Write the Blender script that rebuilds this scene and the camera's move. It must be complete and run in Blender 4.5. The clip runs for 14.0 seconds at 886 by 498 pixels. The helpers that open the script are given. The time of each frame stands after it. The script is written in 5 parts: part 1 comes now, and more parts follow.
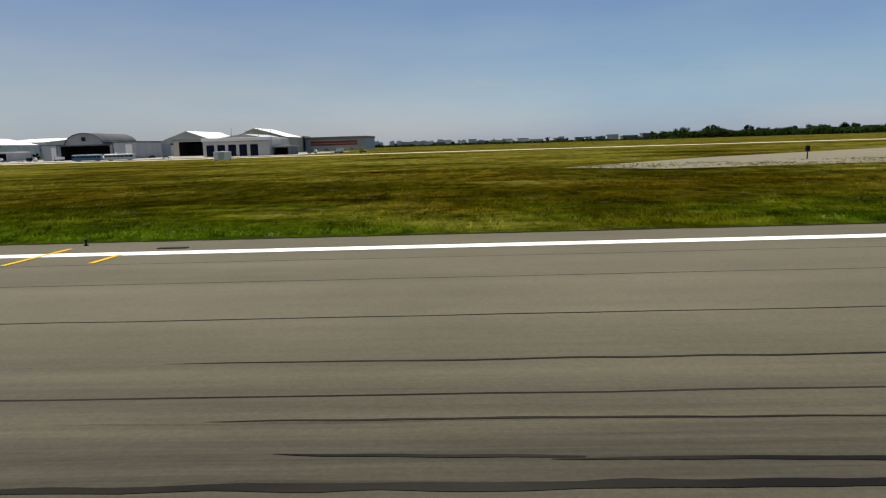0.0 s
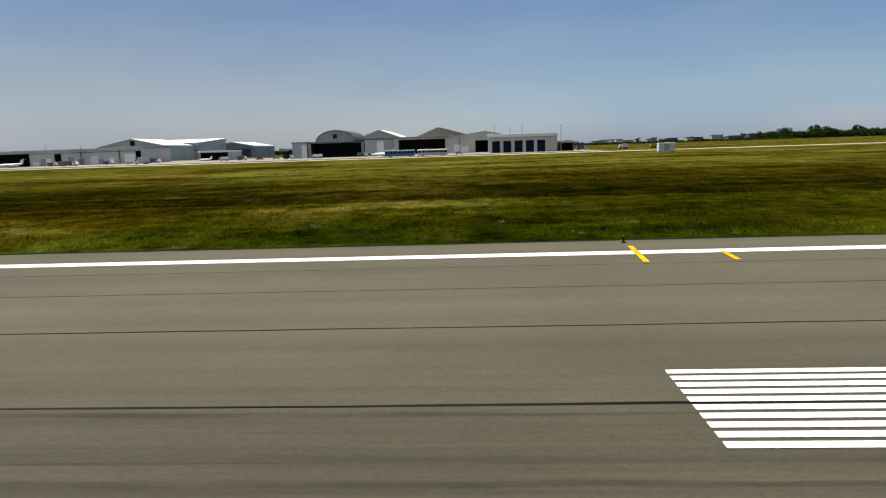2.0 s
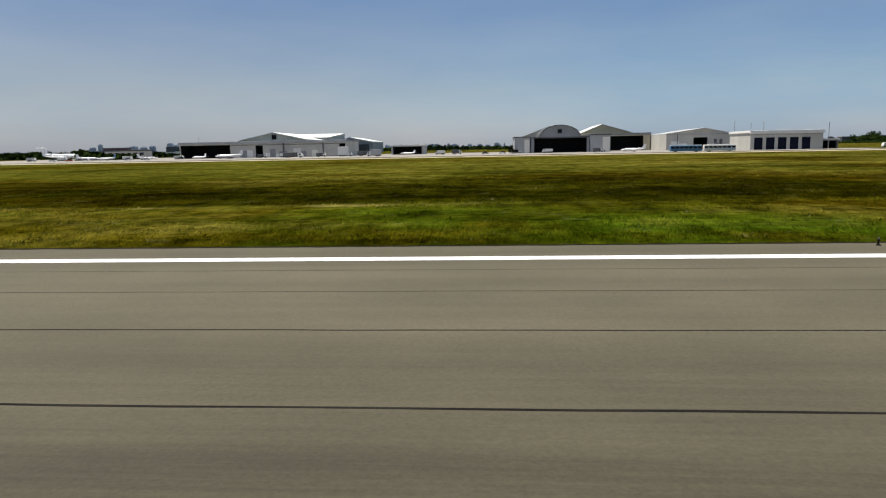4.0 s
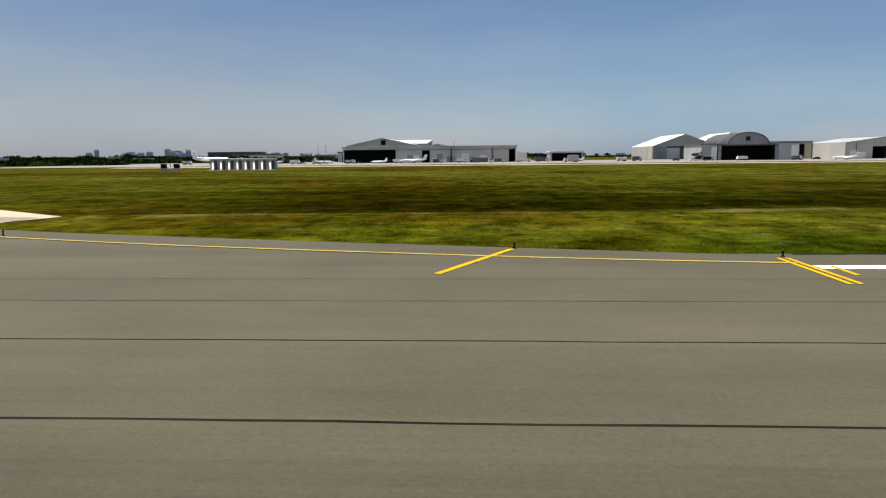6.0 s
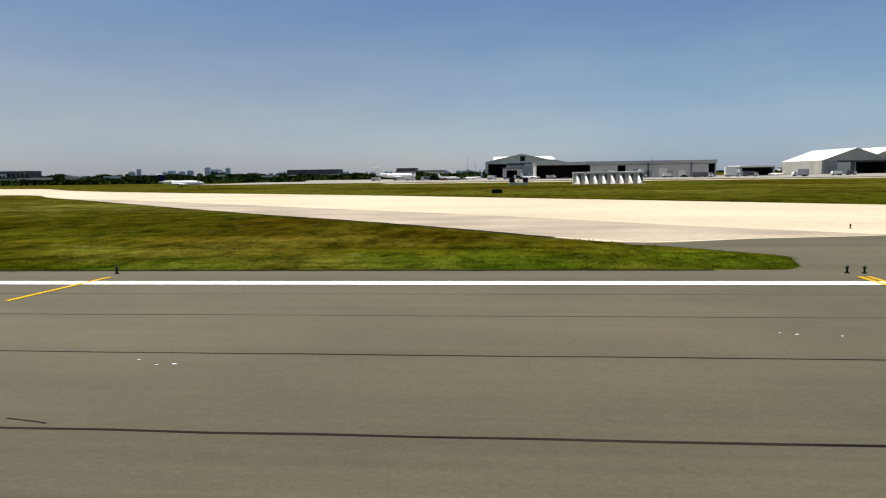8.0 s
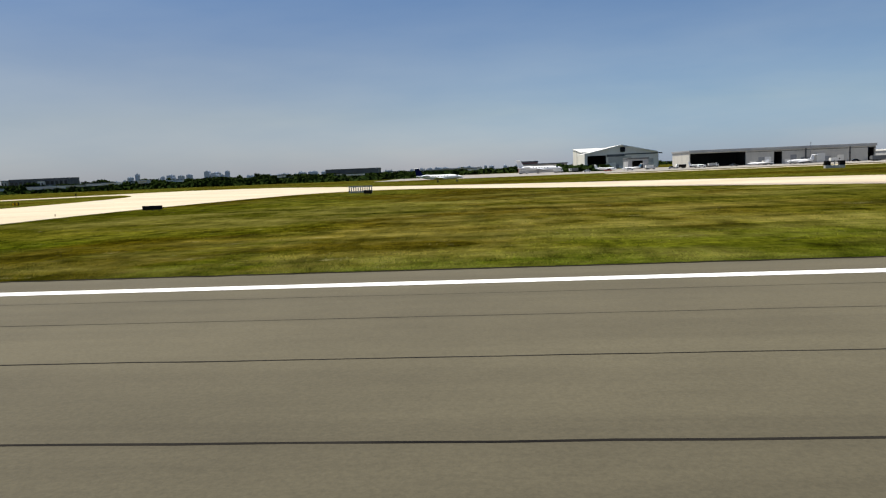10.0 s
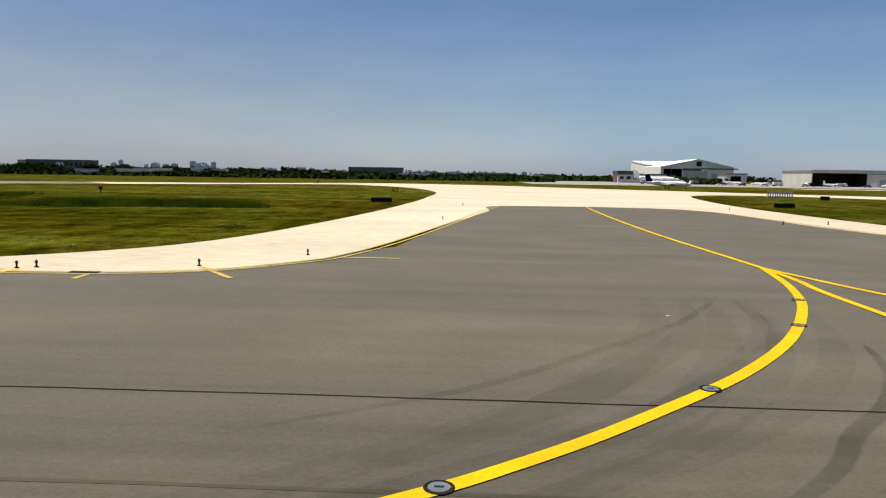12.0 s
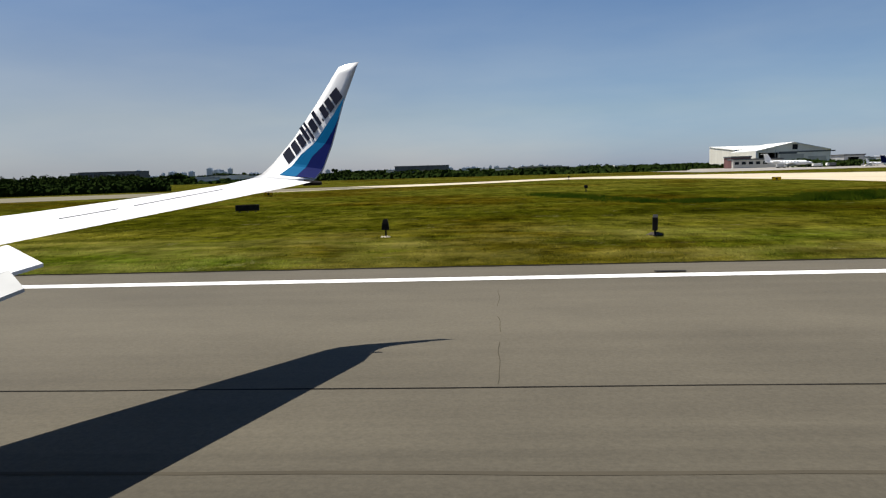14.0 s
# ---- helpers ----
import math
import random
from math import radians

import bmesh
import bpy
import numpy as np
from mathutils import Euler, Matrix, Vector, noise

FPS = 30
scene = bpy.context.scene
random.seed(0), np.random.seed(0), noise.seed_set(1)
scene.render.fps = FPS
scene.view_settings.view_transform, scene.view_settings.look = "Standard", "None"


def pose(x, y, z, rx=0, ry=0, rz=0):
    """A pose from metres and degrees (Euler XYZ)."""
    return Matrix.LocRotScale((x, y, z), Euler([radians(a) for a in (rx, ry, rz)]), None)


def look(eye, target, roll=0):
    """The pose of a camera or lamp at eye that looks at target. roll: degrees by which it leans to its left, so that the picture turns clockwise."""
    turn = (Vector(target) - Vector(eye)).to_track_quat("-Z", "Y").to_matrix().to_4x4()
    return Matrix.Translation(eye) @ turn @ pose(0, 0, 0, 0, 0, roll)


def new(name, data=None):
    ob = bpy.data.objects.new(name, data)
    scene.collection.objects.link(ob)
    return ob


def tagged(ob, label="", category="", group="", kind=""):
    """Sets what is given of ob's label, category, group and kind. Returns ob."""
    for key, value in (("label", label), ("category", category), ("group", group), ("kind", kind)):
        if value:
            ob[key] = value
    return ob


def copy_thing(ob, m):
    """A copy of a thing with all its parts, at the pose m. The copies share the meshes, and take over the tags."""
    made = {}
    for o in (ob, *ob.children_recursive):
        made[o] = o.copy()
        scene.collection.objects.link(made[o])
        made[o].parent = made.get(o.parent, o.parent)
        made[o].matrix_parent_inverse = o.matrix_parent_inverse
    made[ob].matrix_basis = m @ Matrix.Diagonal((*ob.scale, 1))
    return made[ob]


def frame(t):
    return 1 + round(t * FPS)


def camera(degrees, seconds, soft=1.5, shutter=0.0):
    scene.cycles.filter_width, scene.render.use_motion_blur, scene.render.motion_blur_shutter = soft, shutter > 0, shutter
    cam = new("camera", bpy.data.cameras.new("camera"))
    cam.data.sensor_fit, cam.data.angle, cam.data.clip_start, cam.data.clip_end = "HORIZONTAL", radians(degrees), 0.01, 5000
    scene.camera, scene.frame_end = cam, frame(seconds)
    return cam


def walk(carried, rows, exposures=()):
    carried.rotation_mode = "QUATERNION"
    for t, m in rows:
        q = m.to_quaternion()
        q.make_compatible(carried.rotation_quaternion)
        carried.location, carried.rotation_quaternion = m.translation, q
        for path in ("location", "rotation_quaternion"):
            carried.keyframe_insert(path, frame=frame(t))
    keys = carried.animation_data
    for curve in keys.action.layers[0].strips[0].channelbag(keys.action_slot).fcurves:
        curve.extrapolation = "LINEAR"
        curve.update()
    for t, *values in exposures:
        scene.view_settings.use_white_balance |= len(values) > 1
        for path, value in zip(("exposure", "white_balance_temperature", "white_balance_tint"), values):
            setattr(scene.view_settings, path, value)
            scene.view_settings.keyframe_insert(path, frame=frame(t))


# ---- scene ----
cam = camera(65.28, 14.0, soft=1.2)
PATH = [
    (0, pose(2.775, -0.000, 1.781, 81.323, 1.702, 1.985)),
    (0.5, pose(-16.124, -0.078, 1.848, 82.045, 2.128, 5.056)),
    (1, pose(-34.414, -0.151, 1.900, 81.791, 2.571, 3.495)),
    (1.5, pose(-52.205, -0.215, 1.913, 81.829, 1.774, 2.897)),
    (2, pose(-69.477, -0.266, 1.942, 81.649, 1.842, 3.394)),
    (2.5, pose(-86.350, -0.305, 1.950, 81.046, 2.150, 3.734)),
    (3, pose(-102.922, -0.333, 1.967, 81.043, 1.710, 4.369)),
    (3.5, pose(-118.869, -0.296, 1.966, 81.373, 1.383, 4.281)),
    (4, pose(-134.443, -0.259, 1.964, 81.702, 1.057, 4.189)),
    (4.5, pose(-149.670, -0.223, 1.963, 82.032, 0.730, 4.094)),
    (5, pose(-164.573, -0.186, 1.960, 82.362, 0.403, 3.994)),
    (5.5, pose(-179.171, -0.149, 1.959, 82.690, 0.075, 3.891)),
    (6, pose(-193.492, -0.144, 1.960, 82.371, 0.551, 3.148)),
    (6.5, pose(-207.527, -0.142, 1.914, 83.285, -0.509, 2.715)),
    (7, pose(-221.297, -0.140, 1.968, 83.258, 1.718, 2.934)),
    (7.5, pose(-234.665, -0.138, 1.963, 82.922, 1.602, 2.975)),
    (8, pose(-247.581, -0.136, 1.926, 83.828, 0.799, 5.212)),
    (8.5, pose(-260.736, -0.117, 1.932, 83.771, 1.178, 5.014)),
    (9, pose(-273.625, -0.098, 1.938, 83.715, 1.557, 4.814)),
    (9.5, pose(-286.240, -0.079, 1.944, 83.656, 1.936, 4.614)),
    (10, pose(-298.569, -0.060, 1.950, 83.599, 2.316, 4.413)),
    (10.5, pose(-310.595, -0.041, 1.956, 83.541, 2.695, 4.210)),
    (11, pose(-322.060, -0.088, 2.017, 83.259, 0.601, 2.116)),
    (11.5, pose(-333.180, -0.146, 1.996, 83.466, 1.356, 3.781)),
    (12, pose(-343.913, -0.215, 1.935, 83.870, -0.863, 2.701)),
    (12.5, pose(-354.135, -0.287, 1.962, 84.199, 0.653, 3.625)),
    (13, pose(-364.158, -0.362, 1.925, 84.052, 2.019, 4.228)),
    (13.5, pose(-373.854, -0.436, 1.960, 83.739, 1.635, 3.825)),
    (14, pose(-383.187, -0.511, 1.960, 83.604, 1.619, 3.354)),
]
walk(cam, PATH)

# ---- daylight ----
SUN_DIR = Vector((-0.300, 0.012, 0.953)).normalized()
world = bpy.data.worlds.new("sky")
scene.world = world
world.use_nodes = True
wn = world.node_tree
sky = wn.nodes.new("ShaderNodeTexSky")
sky.sky_type, sky.sun_disc = "NISHITA", False
sky.sun_elevation = math.asin(SUN_DIR.z)
sky.sun_rotation = math.atan2(SUN_DIR.x, SUN_DIR.y)
sky.altitude, sky.air_density, sky.dust_density, sky.ozone_density = 170, 1.0, 0.55, 4.0
air = wn.nodes.new("ShaderNodeMix")
air.data_type, air.blend_type = "RGBA", "MULTIPLY"
air.inputs[0].default_value, air.inputs[7].default_value = 1.0, (0.94, 0.975, 1.06, 1)
wn.links.new(sky.outputs[0], air.inputs[6])
# the dusty summer haze is greyer and paler low down
up = wn.nodes.new("ShaderNodeTexCoord")
split = wn.nodes.new("ShaderNodeSeparateXYZ")
wn.links.new(up.outputs["Generated"], split.inputs[0])
haze = wn.nodes.new("ShaderNodeValToRGB")
for p in (0.03, 0.08, 0.16):
    haze.color_ramp.elements.new(p)
for el, (p, c) in zip(haze.color_ramp.elements, ((0.0, (0.88, 1.0, 1.46)), (0.03, (0.94, 1.0, 1.28)), (0.08, (1.05, 1.03, 1.10)), (0.16, (1.0, 0.995, 1.06)), (0.35, (0.89, 0.965, 1.07)))):
    el.position, el.color = p, (*c, 1)
wn.links.new(split.outputs["Z"], haze.inputs[0])
wn.links.new(haze.outputs[0], air.inputs[7])
# thin veils of high cloud
drawn = wn.nodes.new("ShaderNodeMapping")
drawn.inputs["Scale"].default_value, drawn.inputs["Rotation"].default_value = (1.0, 1.6, 5.0), (0.2, 0.25, 0.3)
wn.links.new(up.outputs["Generated"], drawn.inputs[0])
wisp = wn.nodes.new("ShaderNodeTexNoise")
wisp.inputs["Scale"].default_value, wisp.inputs["Detail"].default_value, wisp.inputs["Roughness"].default_value = 1.7, 6, 0.55
wn.links.new(drawn.outputs[0], wisp.inputs["Vector"])
veil = wn.nodes.new("ShaderNodeValToRGB")
for el, (p, c) in zip(veil.color_ramp.elements, ((0.36, (0.90, 0.95, 0.985)), (0.68, (1.20, 1.11, 1.03)))):
    el.position, el.color = p, (*c, 1)
wn.links.new(wisp.outputs["Fac"], veil.inputs[0])
cloud = wn.nodes.new("ShaderNodeMix")
cloud.data_type, cloud.blend_type = "RGBA", "MULTIPLY"
cloud.inputs[0].default_value = 1.0
wn.links.new(air.outputs[2], cloud.inputs[6])
wn.links.new(veil.outputs[0], cloud.inputs[7])
# the haze is whiter on the side of the sun, low down
side = wn.nodes.new("ShaderNodeMapRange")
side.interpolation_type = "SMOOTHSTEP"
side.inputs["From Min"].default_value, side.inputs["From Max"].default_value = 0.25, -0.55
wn.links.new(split.outputs["X"], side.inputs["Value"])
low_sky = wn.nodes.new("ShaderNodeMapRange")
low_sky.interpolation_type = "SMOOTHSTEP"
low_sky.inputs["From Min"].default_value, low_sky.inputs["From Max"].default_value = 0.30, 0.04
wn.links.new(split.outputs["Z"], low_sky.inputs["Value"])
milk = wn.nodes.new("ShaderNodeMath")
milk.operation = "MULTIPLY"
wn.links.new(side.outputs[0], milk.inputs[0])
wn.links.new(low_sky.outputs[0], milk.inputs[1])
fade = wn.nodes.new("ShaderNodeMath")
fade.operation = "MULTIPLY_ADD"
fade.inputs[1].default_value, fade.inputs[2].default_value = -0.42, 1.05
wn.links.new(milk.outputs[0], fade.inputs[0])
dim = wn.nodes.new("ShaderNodeMath")
dim.operation = "MULTIPLY_ADD"
dim.inputs[1].default_value, dim.inputs[2].default_value = -0.15, 0.98
wn.links.new(milk.outputs[0], dim.inputs[0])
milky = wn.nodes.new("ShaderNodeHueSaturation")
wn.links.new(dim.outputs[0], milky.inputs["Value"])
wn.links.new(fade.outputs[0], milky.inputs["Saturation"])
wn.links.new(cloud.outputs[2], milky.inputs["Color"])
wn.links.new(milky.outputs[0], wn.nodes["Background"].inputs[0])
wn.nodes["Background"].inputs[1].default_value = 0.052
sun = new("sun", bpy.data.lights.new("sun", "SUN"))
sun.data.energy, sun.data.angle, sun.data.color = 5.0, radians(0.53), (1.0, 0.945, 0.85)
sun.matrix_basis = look(SUN_DIR * 100, (0, 0, 0))
scene.view_settings.exposure = 0.71


# ---- materials ----
def mat(name, c1, c2=None, rough=0.8, scale=1.0, stretch=(1, 1, 1), bump=0.0, metal=0.0, fine=0.0, coord="Object", spec=0.4):
    """A surface whose colour wanders between c1 and c2 in broad patches, with a fine grain over it."""
    m = bpy.data.materials.new(name)
    m.use_nodes = True
    nt = m.node_tree
    b = nt.nodes["Principled BSDF"]
    b.inputs["Roughness"].default_value, b.inputs["Metallic"].default_value = rough, metal
    b.inputs["Specular IOR Level"].default_value = spec
    c2 = c2 or tuple(x * 0.8 for x in c1)
    tc = nt.nodes.new("ShaderNodeTexCoord")
    mp = nt.nodes.new("ShaderNodeMapping")
    mp.inputs["Scale"].default_value = stretch
    nt.links.new(tc.outputs[coord], mp.inputs[0])
    n1, n2 = nt.nodes.new("ShaderNodeTexNoise"), nt.nodes.new("ShaderNodeTexNoise")
    n1.inputs["Scale"].default_value, n1.inputs["Detail"].default_value = scale, 6
    n2.inputs["Scale"].default_value, n2.inputs["Detail"].default_value = scale * 23, 3
    for n in (n1, n2):
        nt.links.new(mp.outputs[0], n.inputs["Vector"])
    r = nt.nodes.new("ShaderNodeValToRGB")
    r.color_ramp.elements[0].position, r.color_ramp.elements[1].position = 0.36, 0.64
    r.color_ramp.elements[0].color, r.color_ramp.elements[1].color = (*c1, 1), (*c2, 1)
    nt.links.new(n1.outputs["Fac"], r.inputs[0])
    out = r.outputs[0]
    if fine:
        mx = nt.nodes.new("ShaderNodeMix")
        mx.data_type, mx.blend_type = "RGBA", "OVERLAY"
        mx.inputs[0].default_value = fine
        nt.links.new(out, mx.inputs[6])
        nt.links.new(n2.outputs["Fac"], mx.inputs[7])
        out = mx.outputs[2]
    nt.links.new(out, b.inputs["Base Color"])
    if bump:
        bp = nt.nodes.new("ShaderNodeBump")
        bp.inputs["Strength"].default_value, bp.inputs["Distance"].default_value = bump, 0.02
        nt.links.new(n2.outputs["Fac"], bp.inputs["Height"])
        nt.links.new(bp.outputs[0], b.inputs["Normal"])
    return m


def ramp(nt, fac, stops):
    r = nt.nodes.new("ShaderNodeValToRGB")
    e = r.color_ramp.elements
    while len(e) < len(stops):
        e.new(0.5)
    for el, (p, c) in zip(e, stops):
        el.position, el.color = p, (*c, 1)
    nt.links.new(fac, r.inputs[0])
    return r.outputs[0]


def noise_node(nt, vec, scale, detail, stretch, rough=0.55):
    mp = nt.nodes.new("ShaderNodeMapping")
    mp.inputs["Scale"].default_value = stretch
    nt.links.new(vec, mp.inputs[0])
    n = nt.nodes.new("ShaderNodeTexNoise")
    n.inputs["Scale"].default_value, n.inputs["Detail"].default_value, n.inputs["Roughness"].default_value = scale, detail, rough
    nt.links.new(mp.outputs[0], n.inputs["Vector"])
    return n.outputs["Fac"]


def mix(nt, kind, fac, a, b):
    mx = nt.nodes.new("ShaderNodeMix")
    mx.data_type, mx.blend_type = "RGBA", kind
    if isinstance(fac, float):
        mx.inputs[0].default_value = fac
    else:
        nt.links.new(fac, mx.inputs[0])
    nt.links.new(a, mx.inputs[6])
    nt.links.new(b, mx.inputs[7])
    return mx.outputs[2]


def grass_material(name="mown_grass", blades=False):
    m = bpy.data.materials.new(name)
    m.use_nodes = True
    nt = m.node_tree
    b = nt.nodes["Principled BSDF"]
    b.inputs["Roughness"].default_value = 1.0
    b.inputs["Specular IOR Level"].default_value = 0.0
    v = nt.nodes.new("ShaderNodeTexCoord").outputs["Object"]
    # zones of growth: lush by the pavement, rank and brown behind it, mown and straw-coloured farther out
    drift = noise_node(nt, v, 0.05, 4, (0.35, 1.0, 1), 0.6)
    sep = nt.nodes.new("ShaderNodeSeparateXYZ")
    nt.links.new(v, sep.inputs[0])
    wide = nt.nodes.new("ShaderNodeMath")
    wide.operation = "MULTIPLY_ADD"
    nt.links.new(drift, wide.inputs[0])
    wide.inputs[1].default_value = 34.0
    nt.links.new(sep.outputs["Y"], wide.inputs[2])
    zone = nt.nodes.new("ShaderNodeMapRange")
    zone.inputs["From Min"].default_value, zone.inputs["From Max"].default_value = 30.0, 90.0
    nt.links.new(wide.outputs[0], zone.inputs["Value"])
    rank = ramp(nt, zone.outputs[0], [(0.0, (0.058, 0.098, 0.005)), (0.07, (0.060, 0.078, 0.004)), (0.15, (0.060, 0.055, 0.003)), (0.26, (0.050, 0.045, 0.003)), (0.5, (0.095, 0.084, 0.009)), (1.0, (0.18, 0.165, 0.03))])
    mown = ramp(nt, zone.outputs[0], [(0.0, (0.060, 0.100, 0.006)), (0.05, (0.088, 0.118, 0.008)), (0.16, (0.118, 0.118, 0.010)), (0.3, (0.070, 0.072, 0.005)), (0.6, (0.098, 0.104, 0.010)), (1.0, (0.135, 0.135, 0.02))])
    # mown shorter towards the crossing taxiways
    side = nt.nodes.new("ShaderNodeMath")
    side.operation = "MULTIPLY_ADD"
    nt.links.new(drift, side.inputs[0])
    side.inputs[1].default_value = 160.0
    nt.links.new(sep.outputs["X"], side.inputs[2])
    west_share = nt.nodes.new("ShaderNodeMapRange")
    west_share.inputs["From Min"].default_value, west_share.inputs["From Max"].default_value = -10.0, -120.0
    nt.links.new(side.outputs[0], west_share.inputs["Value"])
    c1 = mix(nt, "MIX", west_share.outputs[0], rank, mown)
    rust = noise_node(nt, v, 0.07, 6, (0.6, 0.55, 1), 0.65)
    brown = ramp(nt, rust, [(0.0, (0.070, 0.050, 0.003)), (1.0, (0.095, 0.066, 0.005))])
    browned = ramp(nt, rust, [(0.48, (0, 0, 0)), (0.57, (0.8, 0.8, 0.8))])
    c1 = mix(nt, "MIX", browned, c1, brown)
    patch = noise_node(nt, v, 0.17, 8, (0.34, 0.55, 1), 0.70)
    straw = ramp(nt, patch, [(0.0, (0.25, 0.215, 0.04)), (1.0, (0.29, 0.25, 0.06))])
    share = ramp(nt, patch, [(0.52, (0, 0, 0)), (0.66, (0.7, 0.7, 0.7))])
    uneven = ramp(nt, west_share.outputs[0], [(0.0, (1, 1, 1)), (1.0, (0.5, 0.5, 0.5))])
    c1 = mix(nt, "MIX", mix(nt, "MULTIPLY", 1.0, share, uneven), c1, straw)
    shade = ramp(nt, patch, [(0.38, (0.32, 0.34, 0.26)), (0.51, (1.06, 1.06, 1.04))])
    c1 = mix(nt, "MULTIPLY", uneven, c1, shade)
    streak = noise_node(nt, v, 0.6, 9, (1.1, 0.6, 1), 0.74)
    c2 = ramp(nt, streak, [(0.34, (0.20, 0.21, 0.13)), (0.44, (0.50, 0.52, 0.42)), (0.53, (0.80, 0.80, 0.76)), (0.66, (1.05, 1.03, 0.98))])
    grain = noise_node(nt, v, 2.4, 8, (0.7, 1, 1), 0.8)
    c3 = ramp(nt, grain, [(0.36, (0.20, 0.22, 0.15)), (0.5, (0.80, 0.80, 0.76)), (0.62, (1.0, 1.0, 1.0))])
    clump = noise_node(nt, v, 1.1, 6, (1.0, 0.32, 1), 0.7)
    c4 = ramp(nt, clump, [(0.36, (0.40, 0.42, 0.30)), (0.5, (0.86, 0.87, 0.82)), (0.66, (1.0, 0.99, 0.96))])
    col = mix(nt, "MULTIPLY", 1.0, c1, c2)
    col = mix(nt, "MULTIPLY", 1.0, col, c3)
    col = mix(nt, "MULTIPLY", 0.9, col, c4)
    # rank growth along a shallow ditch, darkened in colour for its shaded bank, with a bleached mown edge before it
    wander = noise_node(nt, v, 0.35, 5, (0.12, 0.5, 1), 0.6)
    bank = nt.nodes.new("ShaderNodeMath")
    bank.operation = "MULTIPLY_ADD"
    nt.links.new(wander, bank.inputs[0])
    bank.inputs[1].default_value = 6.0
    nt.links.new(sep.outputs["Y"], bank.inputs[2])

    def span(value, a, b):
        s = nt.nodes.new("ShaderNodeMapRange")
        s.interpolation_type = "SMOOTHSTEP"
        s.inputs["From Min"].default_value, s.inputs["From Max"].default_value = a, b
        nt.links.new(value, s.inputs["Value"])
        return s.outputs[0]

    def times(*values):
        out = values[0]
        for k in values[1:]:
            p = nt.nodes.new("ShaderNodeMath")
            p.operation = "MULTIPLY"
            nt.links.new(out, p.inputs[0])
            nt.links.new(k, p.inputs[1])
            out = p.outputs[0]
        return out

    reach = times(span(side.outputs[0], -143, -125), span(side.outputs[0], 45, 5))
    ditch = times(reach, span(bank.outputs[0], 27.4, 28.6), span(bank.outputs[0], 53, 39))
    rankness = noise_node(nt, v, 0.5, 6, (0.3, 0.4, 1), 0.7)
    shaded_growth = ramp(nt, rankness, [(0.36, (0.30, 0.27, 0.20)), (0.5, (0.46, 0.50, 0.34)), (0.64, (0.78, 0.72, 0.52))])
    col = mix(nt, "MIX", ditch, col, mix(nt, "MULTIPLY", 1.0, col, shaded_growth))
    verge = times(span(side.outputs[0], -143, -125), span(side.outputs[0], -50, -75), span(bank.outputs[0], 26.4, 27.3), span(bank.outputs[0], 28.3, 27.7), ramp(nt, rankness, [(0.52, (0.02, 0.02, 0.02)), (0.66, (0.5, 0.5, 0.5))]))
    dry = ramp(nt, rankness, [(0.0, (0.24, 0.20, 0.06)), (1.0, (0.30, 0.26, 0.10))])
    col = mix(nt, "MIX", verge, col, dry)
    # dry straw-coloured turf at the far end of the runway
    thin = ramp(nt, rankness, [(0.42, (0.03, 0.03, 0.03)), (0.62, (0.52, 0.52, 0.52))])
    beside = span(bank.outputs[0], 8, 14)
    parched = times(beside, span(side.outputs[0], -288, -304), span(bank.outputs[0], 34, 22), thin)
    parched_mid = times(beside, span(side.outputs[0], -185, -205), span(side.outputs[0], -247, -232), span(bank.outputs[0], 75, 40), thin)
    hay = ramp(nt, streak, [(0.36, (0.10, 0.095, 0.018)), (0.6, (0.22, 0.195, 0.055))])
    col = mix(nt, "MIX", parched, col, hay)
    col = mix(nt, "MIX", parched_mid, col, hay)
    # freshly mown strip beside the exit
    fresh = times(beside, span(side.outputs[0], -150, -135), span(side.outputs[0], -88, -108), span(bank.outputs[0], 28.4, 26.5))
    cut = ramp(nt, rankness, [(0.35, (1.15, 1.15, 1.1)), (0.65, (1.5, 1.46, 1.35))])
    col = mix(nt, "MIX", fresh, col, mix(nt, "MULTIPLY", 1.0, col, cut))
    # passes of the mower
    rows = noise_node(nt, v, 0.85, 4, (0.03, 1, 1), 0.6)
    passes = ramp(nt, rows, [(0.36, (0.74, 0.76, 0.70)), (0.5, (0.97, 0.97, 0.95)), (0.62, (1.22, 1.18, 1.12))])
    col = mix(nt, "MULTIPLY", 1.0, col, passes)
    # bleached dead stalks scattered in drifts
    dead = noise_node(nt, v, 1.1, 9, (0.45, 0.6, 1), 0.85)
    pale = ramp(nt, dead, [(0.0, (0.30, 0.27, 0.14)), (1.0, (0.34, 0.31, 0.17))])
    few = ramp(nt, dead, [(0.58, (0, 0, 0)), (0.72, (0.4, 0.4, 0.4))])
    col = mix(nt, "MIX", few, col, pale)
    lift = nt.nodes.new("ShaderNodeHueSaturation")
    lift.inputs["Value"].default_value = 0.83
    nt.links.new(col, lift.inputs["Color"])
    col = lift.outputs[0]
    if blades:
        # every blade has its own share of green, straw or shade
        own = nt.nodes.new("ShaderNodeNewGeometry").outputs["Random Per Island"]
        tone = ramp(nt, own, [(0.0, (0.55, 0.62, 0.5)), (0.4, (0.95, 1.0, 0.9)), (0.8, (1.2, 1.2, 1.1)), (1.0, (1.4, 1.35, 1.3))])
        col = mix(nt, "MULTIPLY", 1.0, col, tone)
        # blade normals are set straight up, so blades shade like the flat turf round them
        turf = nt.nodes.new("ShaderNodeCombineXYZ")
        turf.inputs[2].default_value = 1.0
        nt.links.new(turf.outputs[0], b.inputs["Normal"])
        nt.links.new(col, b.inputs["Base Color"])
        return m
